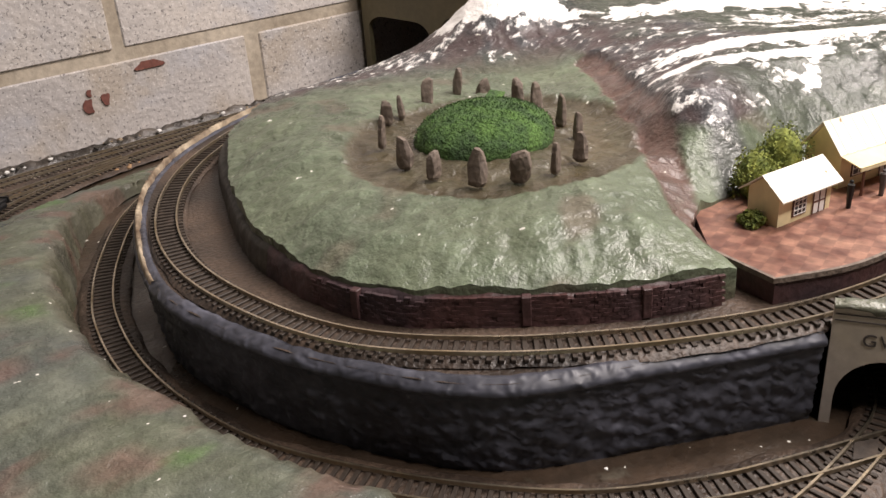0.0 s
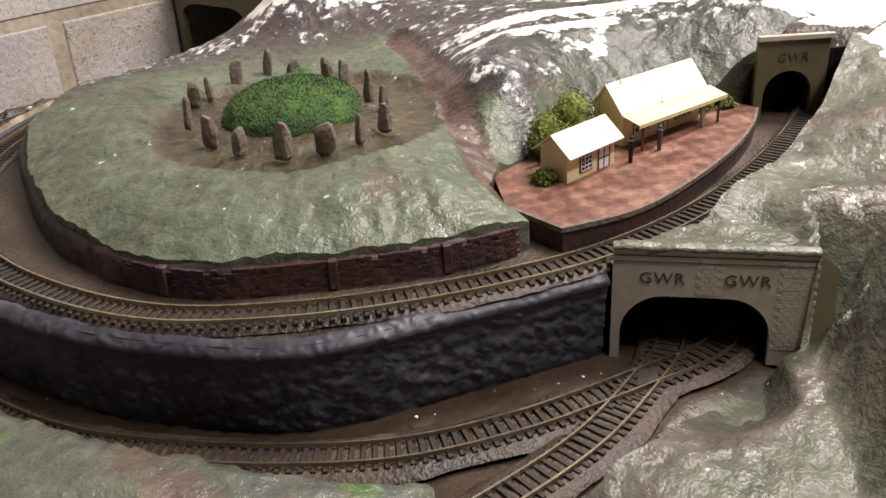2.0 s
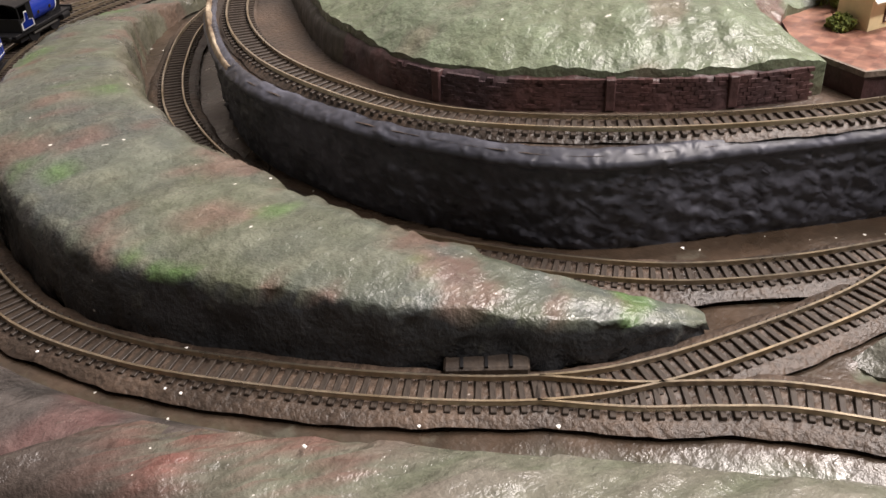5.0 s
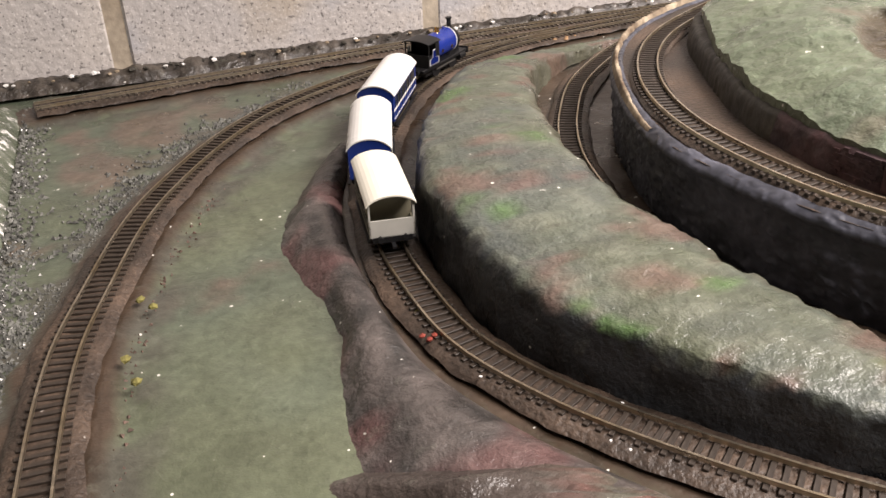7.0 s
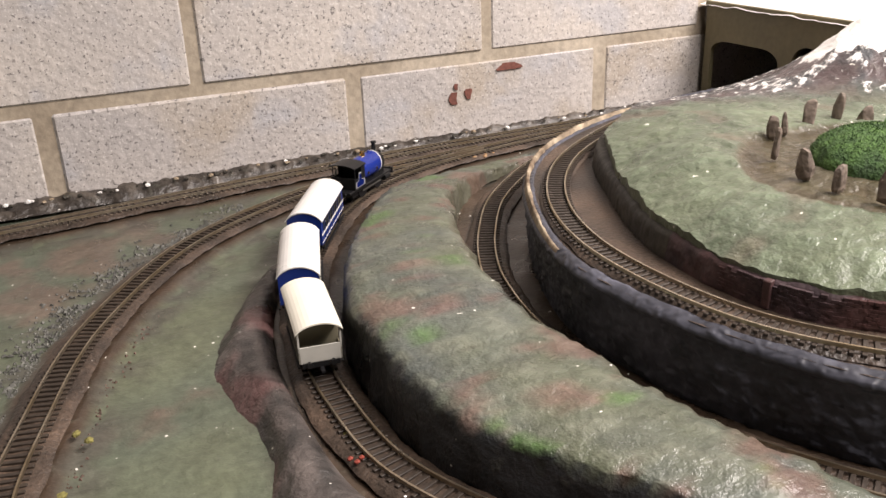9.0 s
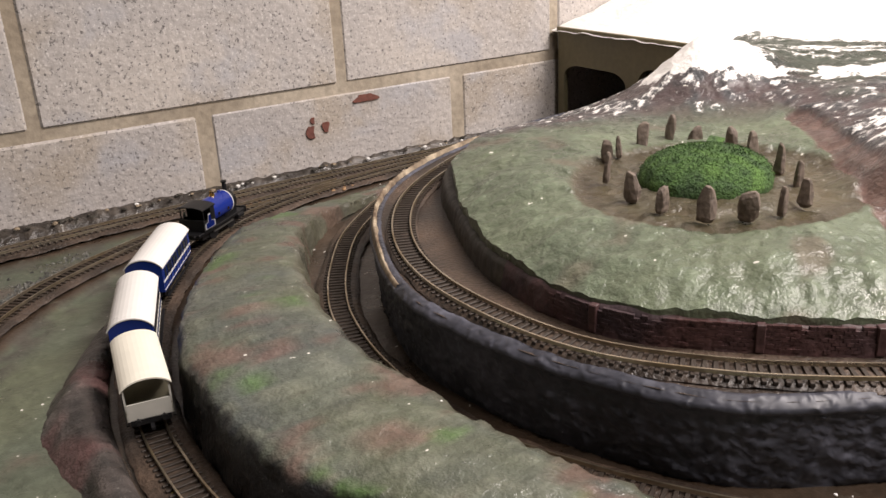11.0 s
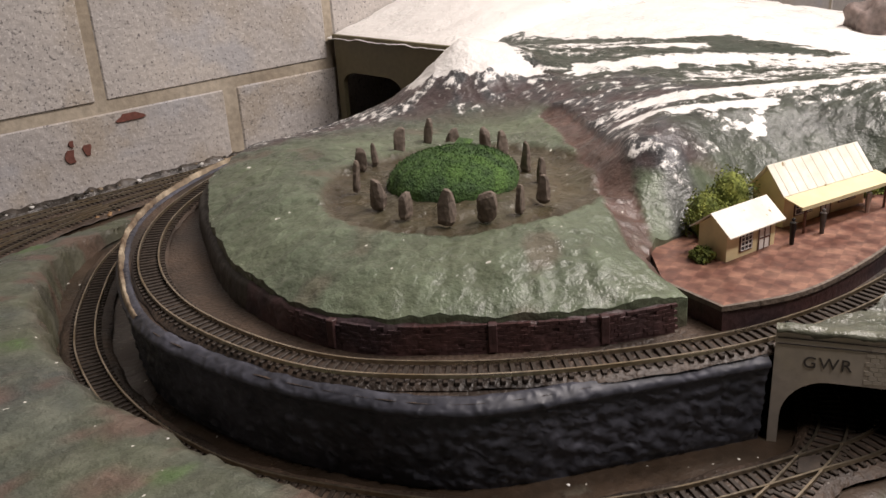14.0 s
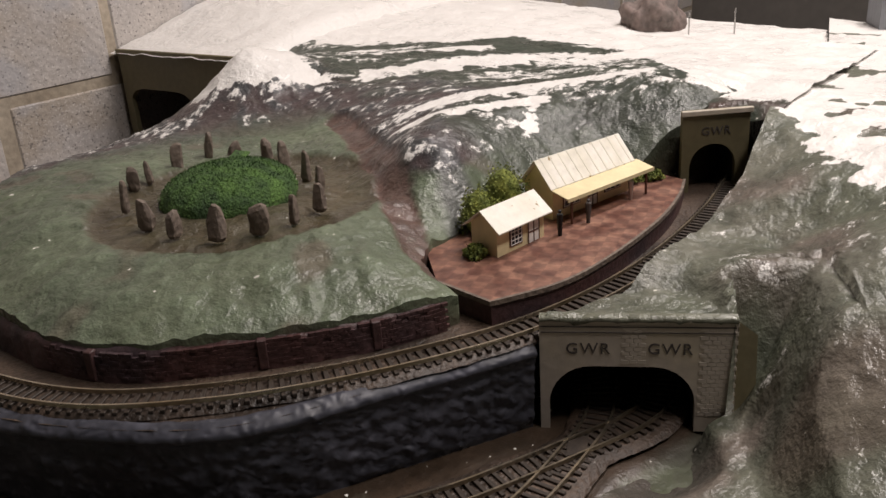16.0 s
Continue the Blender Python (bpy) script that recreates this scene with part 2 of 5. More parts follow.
for scale, lo, hi, amount, tint in ((7.0, 0.54, 0.66, 0.55, (0.40, 0.33, 0.245)), (11.0, 0.56, 0.66, 0.5, (0.43, 0.44, 0.48)), (240.0, 0.615, 0.66, 0.8, (0.14, 0.13, 0.125)), (90.0, 0.68, 0.73, 0.6, (0.18, 0.16, 0.15)), (330.0, 0.59, 0.66, 0.6, (0.74, 0.71, 0.68))):
    blot = nt.nodes.new("ShaderNodeTexNoise")
    blot.inputs["Scale"].default_value, blot.inputs["Detail"].default_value = scale, 3.0
    nt.links.new(shift.outputs[0], blot.inputs["Vector"])
    ease = nt.nodes.new("ShaderNodeMapRange")
    for k, x in ((1, lo), (2, hi), (3, 0.0), (4, amount)):
        ease.inputs[k].default_value = x
    nt.links.new(blot.outputs["Fac"], ease.inputs[0])
    over = nt.nodes.new("ShaderNodeMix")
    over.data_type = "RGBA"
    over.inputs[7].default_value = (*tint, 1)
    nt.links.new(ease.outputs[0], over.inputs[0]), nt.links.new(last, over.inputs[6])
    last = over.outputs[2]
nt.links.new(last, shader.inputs["Base Color"])
M_MORTAR = material("tan_mortar", (0.36, 0.30, 0.225), 0.9, vary=0.2, grain=120, bump=0.5, second=(0.43, 0.375, 0.30), big=6)
M_STONE = material("brown_standing_stone", (0.21, 0.165, 0.13), 0.75, vary=0.4, grain=220, bump=0.8, second=(0.12, 0.095, 0.08), big=60)
M_TURF = material("bright_green_turf", (0.042, 0.095, 0.024), 0.9, vary=0.5, grain=420, bump=1.0, second=(0.065, 0.125, 0.03), big=60, depth=0.003)
M_PORTAL = material("warm_grey_portal_card", (0.54, 0.49, 0.455), 0.5, vary=0.12, grain=120, bump=0.2, second=(0.52, 0.46, 0.35), big=12)
M_OLIVE = material("olive_card", (0.15, 0.13, 0.07), 0.6, vary=0.12, grain=120, bump=0.2, second=(0.18, 0.155, 0.09), big=10)
# Near-black colour that stands in for the shade inside the arches.
M_SHADE = material("opening_shade_black", (0.01, 0.01, 0.01), 0.9, vary=0.2, grain=80, bump=0.2)
M_CREAM = material("cream_card", (0.72, 0.62, 0.36), 0.55, vary=0.07, grain=150, bump=0.1, second=(0.78, 0.68, 0.42), big=20)
M_ROOFCARD = material("white_roof_card", (0.86, 0.82, 0.70), 0.55, vary=0.08, grain=160, bump=0.15, second=(0.90, 0.87, 0.80), big=30, fleck=((0.36, 0.26, 0.12), 130, 0.68))
M_BROWN = material("dark_brown_paint", (0.09, 0.035, 0.022), 0.5, vary=0.15, grain=200, bump=0.1)
M_BUSH = material("bush_green", (0.12, 0.16, 0.03), 0.9, vary=0.5, grain=400, bump=0.6, second=(0.20, 0.22, 0.05), big=90)
M_BLUE = material("blue_paint", (0.012, 0.03, 0.24), 0.3, vary=0.06, grain=80, bump=0.03)
M_NAVY = material("dark_navy_paint", (0.014, 0.034, 0.20), 0.3, vary=0.1, grain=80, bump=0.03)
M_BLACK = material("black_plastic", (0.010, 0.010, 0.011), 0.45, vary=0.15, grain=120, bump=0.08, spec=0.3)
M_WHITE = material("white_plastic", (0.82, 0.81, 0.78), 0.35, vary=0.03, grain=80, bump=0.02)
M_CREAMROOF = material("cream_plastic", (0.82, 0.79, 0.68), 0.4, vary=0.04, grain=80, bump=0.02)
M_GREYVAN = material("olive_grey_plastic", (0.22, 0.2, 0.14), 0.45, vary=0.1, grain=100, bump=0.05)
M_VANEND = material("light_grey_plastic", (0.45, 0.44, 0.4), 0.45, vary=0.08, grain=100, bump=0.05)
M_BRASS = material("brass", (0.75, 0.5, 0.16), 0.25, metal=1.0, vary=0.08, grain=90, bump=0.02)
M_GLASS = material("dark_glazing", (0.02, 0.025, 0.03), 0.08, vary=0.1, grain=60, bump=0.0)
M_STEEL = material("dull_steel", (0.45, 0.44, 0.42), 0.35, metal=0.9, vary=0.1, grain=90, bump=0.02)
M_LETTER = material("dark_grey_letter", (0.08, 0.07, 0.065), 0.6, vary=0.1, grain=150, bump=0.05)
M_PLASTER = material("plain_room_plaster", (0.12, 0.11, 0.10), 0.9, vary=0.1, grain=30, bump=0.1)
M_FLOOR = material("bare_concrete_floor", (0.2, 0.19, 0.18), 0.8, vary=0.2, grain=30, bump=0.2)
M_PALE = material("tan_crumbled_plaster", (0.15, 0.10, 0.06), 0.8, vary=0.4, grain=200, bump=0.5, second=(0.34, 0.28, 0.20), big=40)
M_SOIL = material("black_soil", (0.028, 0.026, 0.022), 0.6, vary=0.4, grain=150, bump=0.6, second=(0.045, 0.04, 0.03), big=20)
M_RUST = material("red_rust_stain", (0.16, 0.06, 0.045), 0.8, vary=0.3, grain=200, bump=0.2)

GREEN, GREEN2, TAN, BROWN = (0.122, 0.146, 0.094), (0.106, 0.130, 0.088), (0.098, 0.078, 0.044), (0.065, 0.044, 0.03)
SNOW, ROCK, DKGREEN, PURPLE, REDDISH = (0.82, 0.80, 0.77), (0.055, 0.055, 0.06), (0.045, 0.056, 0.042), (0.095, 0.062, 0.055), (0.16, 0.09, 0.075)

# ---------------------------------------------------------------- the room
ZU = 0.062  # the upper deck


def wall_slab(name, x0, y0, z0, x1, y1, z1, mat):
    bm = bmesh.new()
    box(bm, x0, y0, z0, x1, y1, z1)
    return tagged(part(name, bm, mat), kind="structure")


wall = wall_slab("wall_north", -1.6, 0.0025, -0.85, 3.2, 0.12, 2.2, M_MORTAR)
wall["label"] = "pale concrete block wall with tan mortar joints"
wall_slab("wall_east", 3.2, -3.0, -0.85, 3.3, 0.12, 2.2, M_PLASTER)
wall_slab("wall_west", -1.7, -3.0, -0.85, -1.6, 0.12, 2.2, M_PLASTER)
wall_slab("wall_south", -1.7, -3.1, -0.85, 3.3, -3.0, 2.2, M_PLASTER)
wall_slab("ceiling", -1.7, -3.1, 2.2, 3.3, 0.12, 2.3, M_PLASTER)
wall_slab("floor", -1.7, -3.1, -0.95, 3.3, 0.12, -0.85, M_FLOOR)

# ---------------------------------------------------------------- lines of the plan
OUTER = [(0.693, -0.818), (0.534, -0.901), (0.485, -0.938), (0.45, -0.953), (0.41, -0.957), (0.345, -0.957), (0.284, -0.946), (0.203, -0.922), (0.151, -0.893), (0.10, -0.845), (0.05, -0.785), (0.013, -0.73), (-0.015, -0.664), (-0.022, -0.59), (-0.019, -0.52), (0.004, -0.405), (0.050, -0.295), (0.132, -0.18), (0.253, -0.107), (0.43, -0.068), (0.62, -0.06), (0.95, -0.06)]
INNER = [(0.718, -0.866), (0.558, -0.949), (0.495, -0.977), (0.457, -0.976), (0.411, -0.956), (0.370, -0.937), (0.328, -0.915), (0.274, -0.876), (0.232, -0.826), (0.194, -0.764), (0.164, -0.696), (0.151, -0.62), (0.151, -0.55), (0.161, -0.485), (0.179, -0.425), (0.216, -0.35), (0.276, -0.262), (0.37, -0.177), (0.45, -0.133), (0.6, -0.11), (0.95, -0.11)]
UPPER = [(0.98, -0.90), (0.86, -0.917), (0.775, -0.93), (0.70, -0.938), (0.60, -0.939), (0.515, -0.929), (0.444, -0.908), (0.39, -0.88), (0.33, -0.838), (0.275, -0.787), (0.229, -0.722), (0.208, -0.642), (0.207, -0.55), (0.234, -0.458), (0.291, -0.37), (0.372, -0.302), (0.5, -0.235), (0.66, -0.20), (0.95, -0.18)]
LEFT = [(-0.262, -1.1), (-0.256, -0.85), (-0.245, -0.635), (-0.221, -0.52), (-0.168, -0.373), (-0.06, -0.221), (0.099, -0.122), (0.22, -0.09), (0.35, -0.073)]
SIDING = [(-0.275, -0.09), (-0.065, -0.066), (0.107, -0.048), (0.3, -0.035), (0.55, -0.03), (0.95, -0.028)]
BRANCH = [(0.151, -0.893), (0.180, -0.925), (0.209, -0.950), (0.237, -0.978), (0.272, -1.033), (0.288, -1.07), (0.30, -1.13), (0.305, -1.3)]
RIM = [(0.4275, -0.918), (0.349, -0.872), (0.258, -0.812), (0.207, -0.72), (0.184, -0.63), (0.182, -0.545), (0.219, -0.432), (0.275, -0.337), (0.35, -0.268), (0.45, -0.215), (0.6, -0.165), (0.80, -0.145)]


# ---------------------------------------------------------------- baseboard
lines = np.vstack([curve(c, 0.01)[:, :2] for c in (OUTER, INNER, LEFT, SIDING, BRANCH)])
gx, gy = np.r_[np.linspace(-0.62, 0.55, 230), np.linspace(0.56, 1.55, 60)], np.linspace(-1.75, 0.004, 300)
verts, cols = [], []
for y in gy:
    row_gap = np.sqrt(((gx[:, None] - lines[None, :, 0]) ** 2 + (y - lines[None, :, 1]) ** 2).min(1))
    for x, d in zip(gx, row_gap):
        x, d = float(x), float(d)
        n = fbm(x, y, 0.3, 9)
        m = fbm(x, y, 0.7, 30)
        f = step(0.026, 0.036, d + 0.006 * m) if x < 0.12 or y > -0.2 or y < float(np.interp(x, [0.1, 0.15, 0.2, 0.28, 0.35, 0.6], [-0.875, -0.925, -0.955, -0.98, -0.99, -1.0])) else step(0.075, 0.09, d)
        z = -0.004 - 0.004 * f + 0.002 * m * f
        c = mixc(mixc((0.105, 0.118, 0.075), (0.09, 0.108, 0.078), 0.5 + n), REDDISH, step(0.3, 0.7, n + 0.3 * m) * 0.5)
        c = mixc(c, (0.075, 0.07, 0.058), step(0.075, 0.036, d) * step(-0.3, 0.25, m) * 0.85)
        c = mixc(mixc(BROWN, (0.045, 0.032, 0.022), 0.5 + m), c, f)
        verts.append((x, y, z))
        cols.append(c)
nx = len(gx)
faces = [(j * nx + i, j * nx + i + 1, (j + 1) * nx + i + 1, (j + 1) * nx + i) for j in range(len(gy) - 1) for i in range(nx - 1)]
ground = sheet("ground", verts, faces, M_FIELD, cols)
tagged(ground, "green and brown painted baseboard of the layout", "ground", kind="structure")
bm = bmesh.new()
box(bm, -0.62, -1.75, -0.06, 1.55, 0.0, -0.014)
for x in (-0.55, 1.45):
    for y in (-1.65, -0.12):
        box(bm, x - 0.03, y - 0.03, -0.85, x + 0.03, y + 0.03, -0.06)
tagged(part("baseboard", bm, M_BROWN), "brown timber baseboard under the layout", "baseboard", kind="structure")


# ---------------------------------------------------------------- tracks
def make_track(label, pts, z, bed=0.021, pitch=0.0068):
    path = curve(pts, 0.006)
    side = sides(path)
    track = thing("railway_track", Matrix(), label, "track", "model railway tracks")
    # ballast bed
    rows = []
    for i, (p, s) in enumerate(zip(path, side)):
        w = bed + 0.15 * bed * fbm(p[0], p[1], 1.1, 25)
        rows.append([(p[0] + s[0] * k * w, p[1] + s[1] * k * w, z - (0.004 if abs(k) == 1 else 0.0009) + 0.0012 * fbm(p[0] + k, p[1], 0, 70)) for k in (-1, -0.8, -0.3, 0, 0.3, 0.8, 1)])
    v, f = ribbon(rows)
    sheet("ballast", v, f, M_BALLAST, parent=track)
    # rails
    for k in (-1, 1):
        rows = []
        for p, s in zip(path, side):
            ring = []
            for a, h in ((-0.0007, 0.0008), (-0.0004, 0.0024), (-0.0007, 0.0026), (-0.0007, 0.0036), (0.0007, 0.0036), (0.0007, 0.0026), (0.0004, 0.0024), (0.0007, 0.0008)):
                o = k * 0.0085 + a
                ring.append((p[0] + s[0] * o, p[1] + s[1] * o, z + h))
            rows.append(ring)
        v, f = ribbon(rows)
        sheet("rail", v, f, M_RAIL, parent=track, smooth=False)
    # sleepers
    sp = curve(pts, pitch)
    ss = sides(sp)
    n = len(sp)
    for i, (p, s) in enumerate(zip(sp, ss)):
        if i >= 299:
            break
        ob = new("sleeper", SLEEPER)
        ob.parent = track
        ob.matrix_basis = Matrix.Translation((p[0], p[1], z)) @ Matrix.Rotation(math.atan2(s[1], s[0]) + random.uniform(-0.03, 0.03), 4, "Z")
    return track


bm = bmesh.new()
box(bm, -0.0132, -0.0015, -0.002, 0.0132, 0.0015, 0.0007, 0.0003)
SLEEPER = bpy.data.meshes.new("sleeper")
bm.to_mesh(SLEEPER)
bm.free()
SLEEPER.materials.append(M_SLEEPER)
make_track("rusty brown model railway track on the low outer curve", OUTER, 0.003)
make_track("brown model railway track below the black retaining wall", INNER, 0.0034)
make_track("brown model railway track round the green hill", UPPER, ZU + 0.003, 0.0155)
make_track("brown model railway track across the green field", LEFT, 0.003)
make_track("brown model railway siding along the block wall", SIDING, 0.003)
make_track("brown model railway track branching off the junction", BRANCH, 0.003)

# ---------------------------------------------------------------- upper deck and its black wall
rim = curve(RIM, 0.006)
rim_side = sides(rim)
ring = [tuple(p[:2]) for p in rim[::-1]] + [(0.438, -0.920), (0.468, -0.935), (0.52, -0.955), (0.60, -0.966), (0.70, -0.967), (0.98, -0.945)]
verts = [(x, y, ZU - 0.002) for x, y in ring]
deck = sheet("deck", verts, [tuple(range(len(verts)))], M_BALLAST, smooth=False)
tagged(deck, "brown ballasted upper deck of the layout", "deck", kind="structure")
rim = curve(RIM, 0.003)
rim_side = sides(rim)
rows = []
for p, s in zip(rim, rim_side):
    row = []
    for h, o in [(-0.004 + 0.0545 * k / 24, 0.004 * (1 - k / 24)) for k in range(25)] + [(0.0515, -0.0012), (0.0530, -0.0034), (0.0552, -0.0042), (0.0575, -0.0030), (0.0600, 0.0004), (0.0618, 0.0036), (0.0622, 0.0065), (0.0575, 0.0085)]:
        ridge = 1 - 2 * abs(fbm(p[0] + 0.4 * h, p[1], h * 1.3, 55, 2))
        fold = 1 - 2.2 * abs(fbm(p[0] * 1.2 + 2.0 * h, p[1] * 1.2, h * 0.9 + 4, 85, 2))
        c = -0.0014 * (ridge ** 3 if ridge > 0 else 0) - 0.0017 * (fold ** 2 if fold > 0 else 0) - 0.0007 * fbm(p[0], p[1], h, 130)
        c *= 1.25 if 0 < h < 0.051 else 0.3
        row.append((p[0] - s[0] * (o + c), p[1] - s[1] * (o + c), h + (0.0009 * fbm(p[0], p[1], 3, 60) if h > 0.051 else 0)))
    rows.append(row)
v, f = ribbon(rows)
tagged(sheet("retaining_wall", v, f, M_BLACKWALL), "crinkled glossy black plaster retaining wall", "retaining wall", kind="structure")
# worn pale lip along the back of the deck edge
k0, k1 = int(len(rim) * 0.38), int(len(rim) * 0.80)
rows = []
for k in range(k0, k1):
    p, n = rim[k], rim_side[k]
    fade = step(0, 40, k - k0) * step(0, 30, k1 - k)
    w = (0.0020 + 0.0018 * fbm(p[0], p[1], 4, 60)) * (0.3 + 0.7 * fade)
    rows.append([(p[0] + n[0] * (0.001 - o), p[1] + n[1] * (0.001 - o), 0.0622 + (h if h < 0 else h * fade) - 0.001 * (1 - fade) + 0.0014 * fade * fbm(p[0], p[1] + o, 7, 150)) for o, h in ((-0.0015, -0.003), (0.0, 0.0028), (0.0008, 0.0042), (0.0012 + w, 0.004), (0.002 + 1.4 * w, -0.004))])
v, f = ribbon(rows)
tagged(sheet("worn_rim", v, f, M_PALE), "pale worn plaster lip along the deck edge", "rim", kind="structure")


def outline_of(pts, gap):
    """Even samples along a closed polygon."""
    p = np.array(pts + [pts[0]], float)
    s = np.r_[0, np.cumsum(np.linalg.norm(np.diff(p, axis=0), axis=1))]
    at = np.linspace(0, s[-1], int(s[-1] / gap) + 1)[:-1]
    return np.stack([np.interp(at, s, p[:, k]) for k in (0, 1)], 1)


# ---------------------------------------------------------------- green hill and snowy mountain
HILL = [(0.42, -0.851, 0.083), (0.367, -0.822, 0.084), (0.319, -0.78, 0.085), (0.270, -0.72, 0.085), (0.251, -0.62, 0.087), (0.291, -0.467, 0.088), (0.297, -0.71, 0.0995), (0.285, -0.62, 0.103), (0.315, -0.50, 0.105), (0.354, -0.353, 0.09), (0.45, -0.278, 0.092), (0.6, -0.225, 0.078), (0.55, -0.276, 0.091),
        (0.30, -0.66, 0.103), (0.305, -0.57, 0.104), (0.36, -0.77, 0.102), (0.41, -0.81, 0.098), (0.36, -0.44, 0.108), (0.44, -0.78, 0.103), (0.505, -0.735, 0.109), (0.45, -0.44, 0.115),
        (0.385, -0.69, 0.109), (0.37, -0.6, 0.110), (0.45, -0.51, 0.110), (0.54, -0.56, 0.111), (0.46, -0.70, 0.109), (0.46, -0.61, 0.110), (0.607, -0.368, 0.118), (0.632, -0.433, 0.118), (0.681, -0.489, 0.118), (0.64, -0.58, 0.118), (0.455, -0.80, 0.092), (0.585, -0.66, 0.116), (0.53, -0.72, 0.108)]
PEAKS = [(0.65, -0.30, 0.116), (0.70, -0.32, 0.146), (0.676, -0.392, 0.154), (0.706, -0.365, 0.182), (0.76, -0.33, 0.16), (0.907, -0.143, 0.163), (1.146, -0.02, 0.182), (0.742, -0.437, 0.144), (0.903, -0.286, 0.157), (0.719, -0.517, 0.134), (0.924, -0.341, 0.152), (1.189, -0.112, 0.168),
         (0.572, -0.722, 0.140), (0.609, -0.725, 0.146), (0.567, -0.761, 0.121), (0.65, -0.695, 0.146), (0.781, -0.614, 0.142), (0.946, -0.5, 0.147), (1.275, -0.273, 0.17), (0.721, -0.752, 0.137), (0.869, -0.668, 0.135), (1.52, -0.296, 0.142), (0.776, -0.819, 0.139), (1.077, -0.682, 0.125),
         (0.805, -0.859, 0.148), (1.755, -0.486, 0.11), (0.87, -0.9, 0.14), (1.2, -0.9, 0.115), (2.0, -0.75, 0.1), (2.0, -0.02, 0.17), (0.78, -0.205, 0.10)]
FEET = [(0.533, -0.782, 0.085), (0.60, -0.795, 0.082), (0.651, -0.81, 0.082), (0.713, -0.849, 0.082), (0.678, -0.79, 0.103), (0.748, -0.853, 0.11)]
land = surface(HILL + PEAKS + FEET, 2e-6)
edge = [(0.432, -0.858), (0.416, -0.851), (0.367, -0.822), (0.319, -0.780), (0.272, -0.728), (0.255, -0.69), (0.248, -0.65), (0.249, -0.62), (0.256, -0.56), (0.292, -0.465), (0.354, -0.353), (0.45, -0.278), (0.6, -0.225), (0.78, -0.205), (1.0, -0.2), (1.15, -0.01), (1.5, -0.01), (1.5, -0.85), (1.2, -0.91), (0.86, -0.905), (0.80, -0.895), (0.758, -0.872), (0.72, -0.855), (0.64, -0.815), (0.56, -0.79), (0.50, -0.785), (0.465, -0.80), (0.44, -0.835)]
centre = np.array((0.47, -0.62))
xy, faces, out = star(edge, centre, 640, [0.004 * k for k in range(1, 130)] + [0.52 + 0.009 * k for k in range(60)] + [1.06 + 0.02 * k for k in range(40)])
xy = xy + np.array([(0.004 * fbm(x, y, 5, 40), 0.004 * fbm(x, y, 9, 40)) for x, y in xy]) * 0.5
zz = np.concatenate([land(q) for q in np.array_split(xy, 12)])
ROAD = curve([(0.450, -0.83), (0.475, -0.79), (0.512, -0.745), (0.556, -0.70), (0.592, -0.655), (0.618, -0.62), (0.645, -0.58), (0.675, -0.535)], 0.01)
BANDS = [(curve(p, 0.01), w) for p, w in (
    ([(0.800, -0.49), (0.850, -0.515), (0.895, -0.535), (0.958, -0.579), (1.029, -0.624), (1.10, -0.70)], 0.026), ([(0.655, -0.640), (0.675, -0.646), (0.73, -0.685), (0.80, -0.745), (0.847, -0.818)], 0.017), ([(0.628, -0.668), (0.65, -0.69), (0.70, -0.722), (0.745, -0.75)], 0.010),
    ([(0.676, -0.772), (0.707, -0.757), (0.736, -0.745)], 0.007), ([(0.85, -0.40), (0.92, -0.46), (1.0, -0.52)], 0.010))]
SNOWLINE = ([15, 20, 21.5, 22.3, 24.4, 28, 31.6, 35.3, 39, 42.6, 45.5, 48.2], [0.88, 0.90, 0.98, 1.15, 1.229, 1.265, 1.275, 1.221, 1.237, 1.242, 1.296, 1.367])


def gaps_to(line):
    return np.concatenate([np.sqrt(((q[:, None] - line[None]) ** 2).sum(-1).min(1)) for q in np.array_split(xy, 60)])


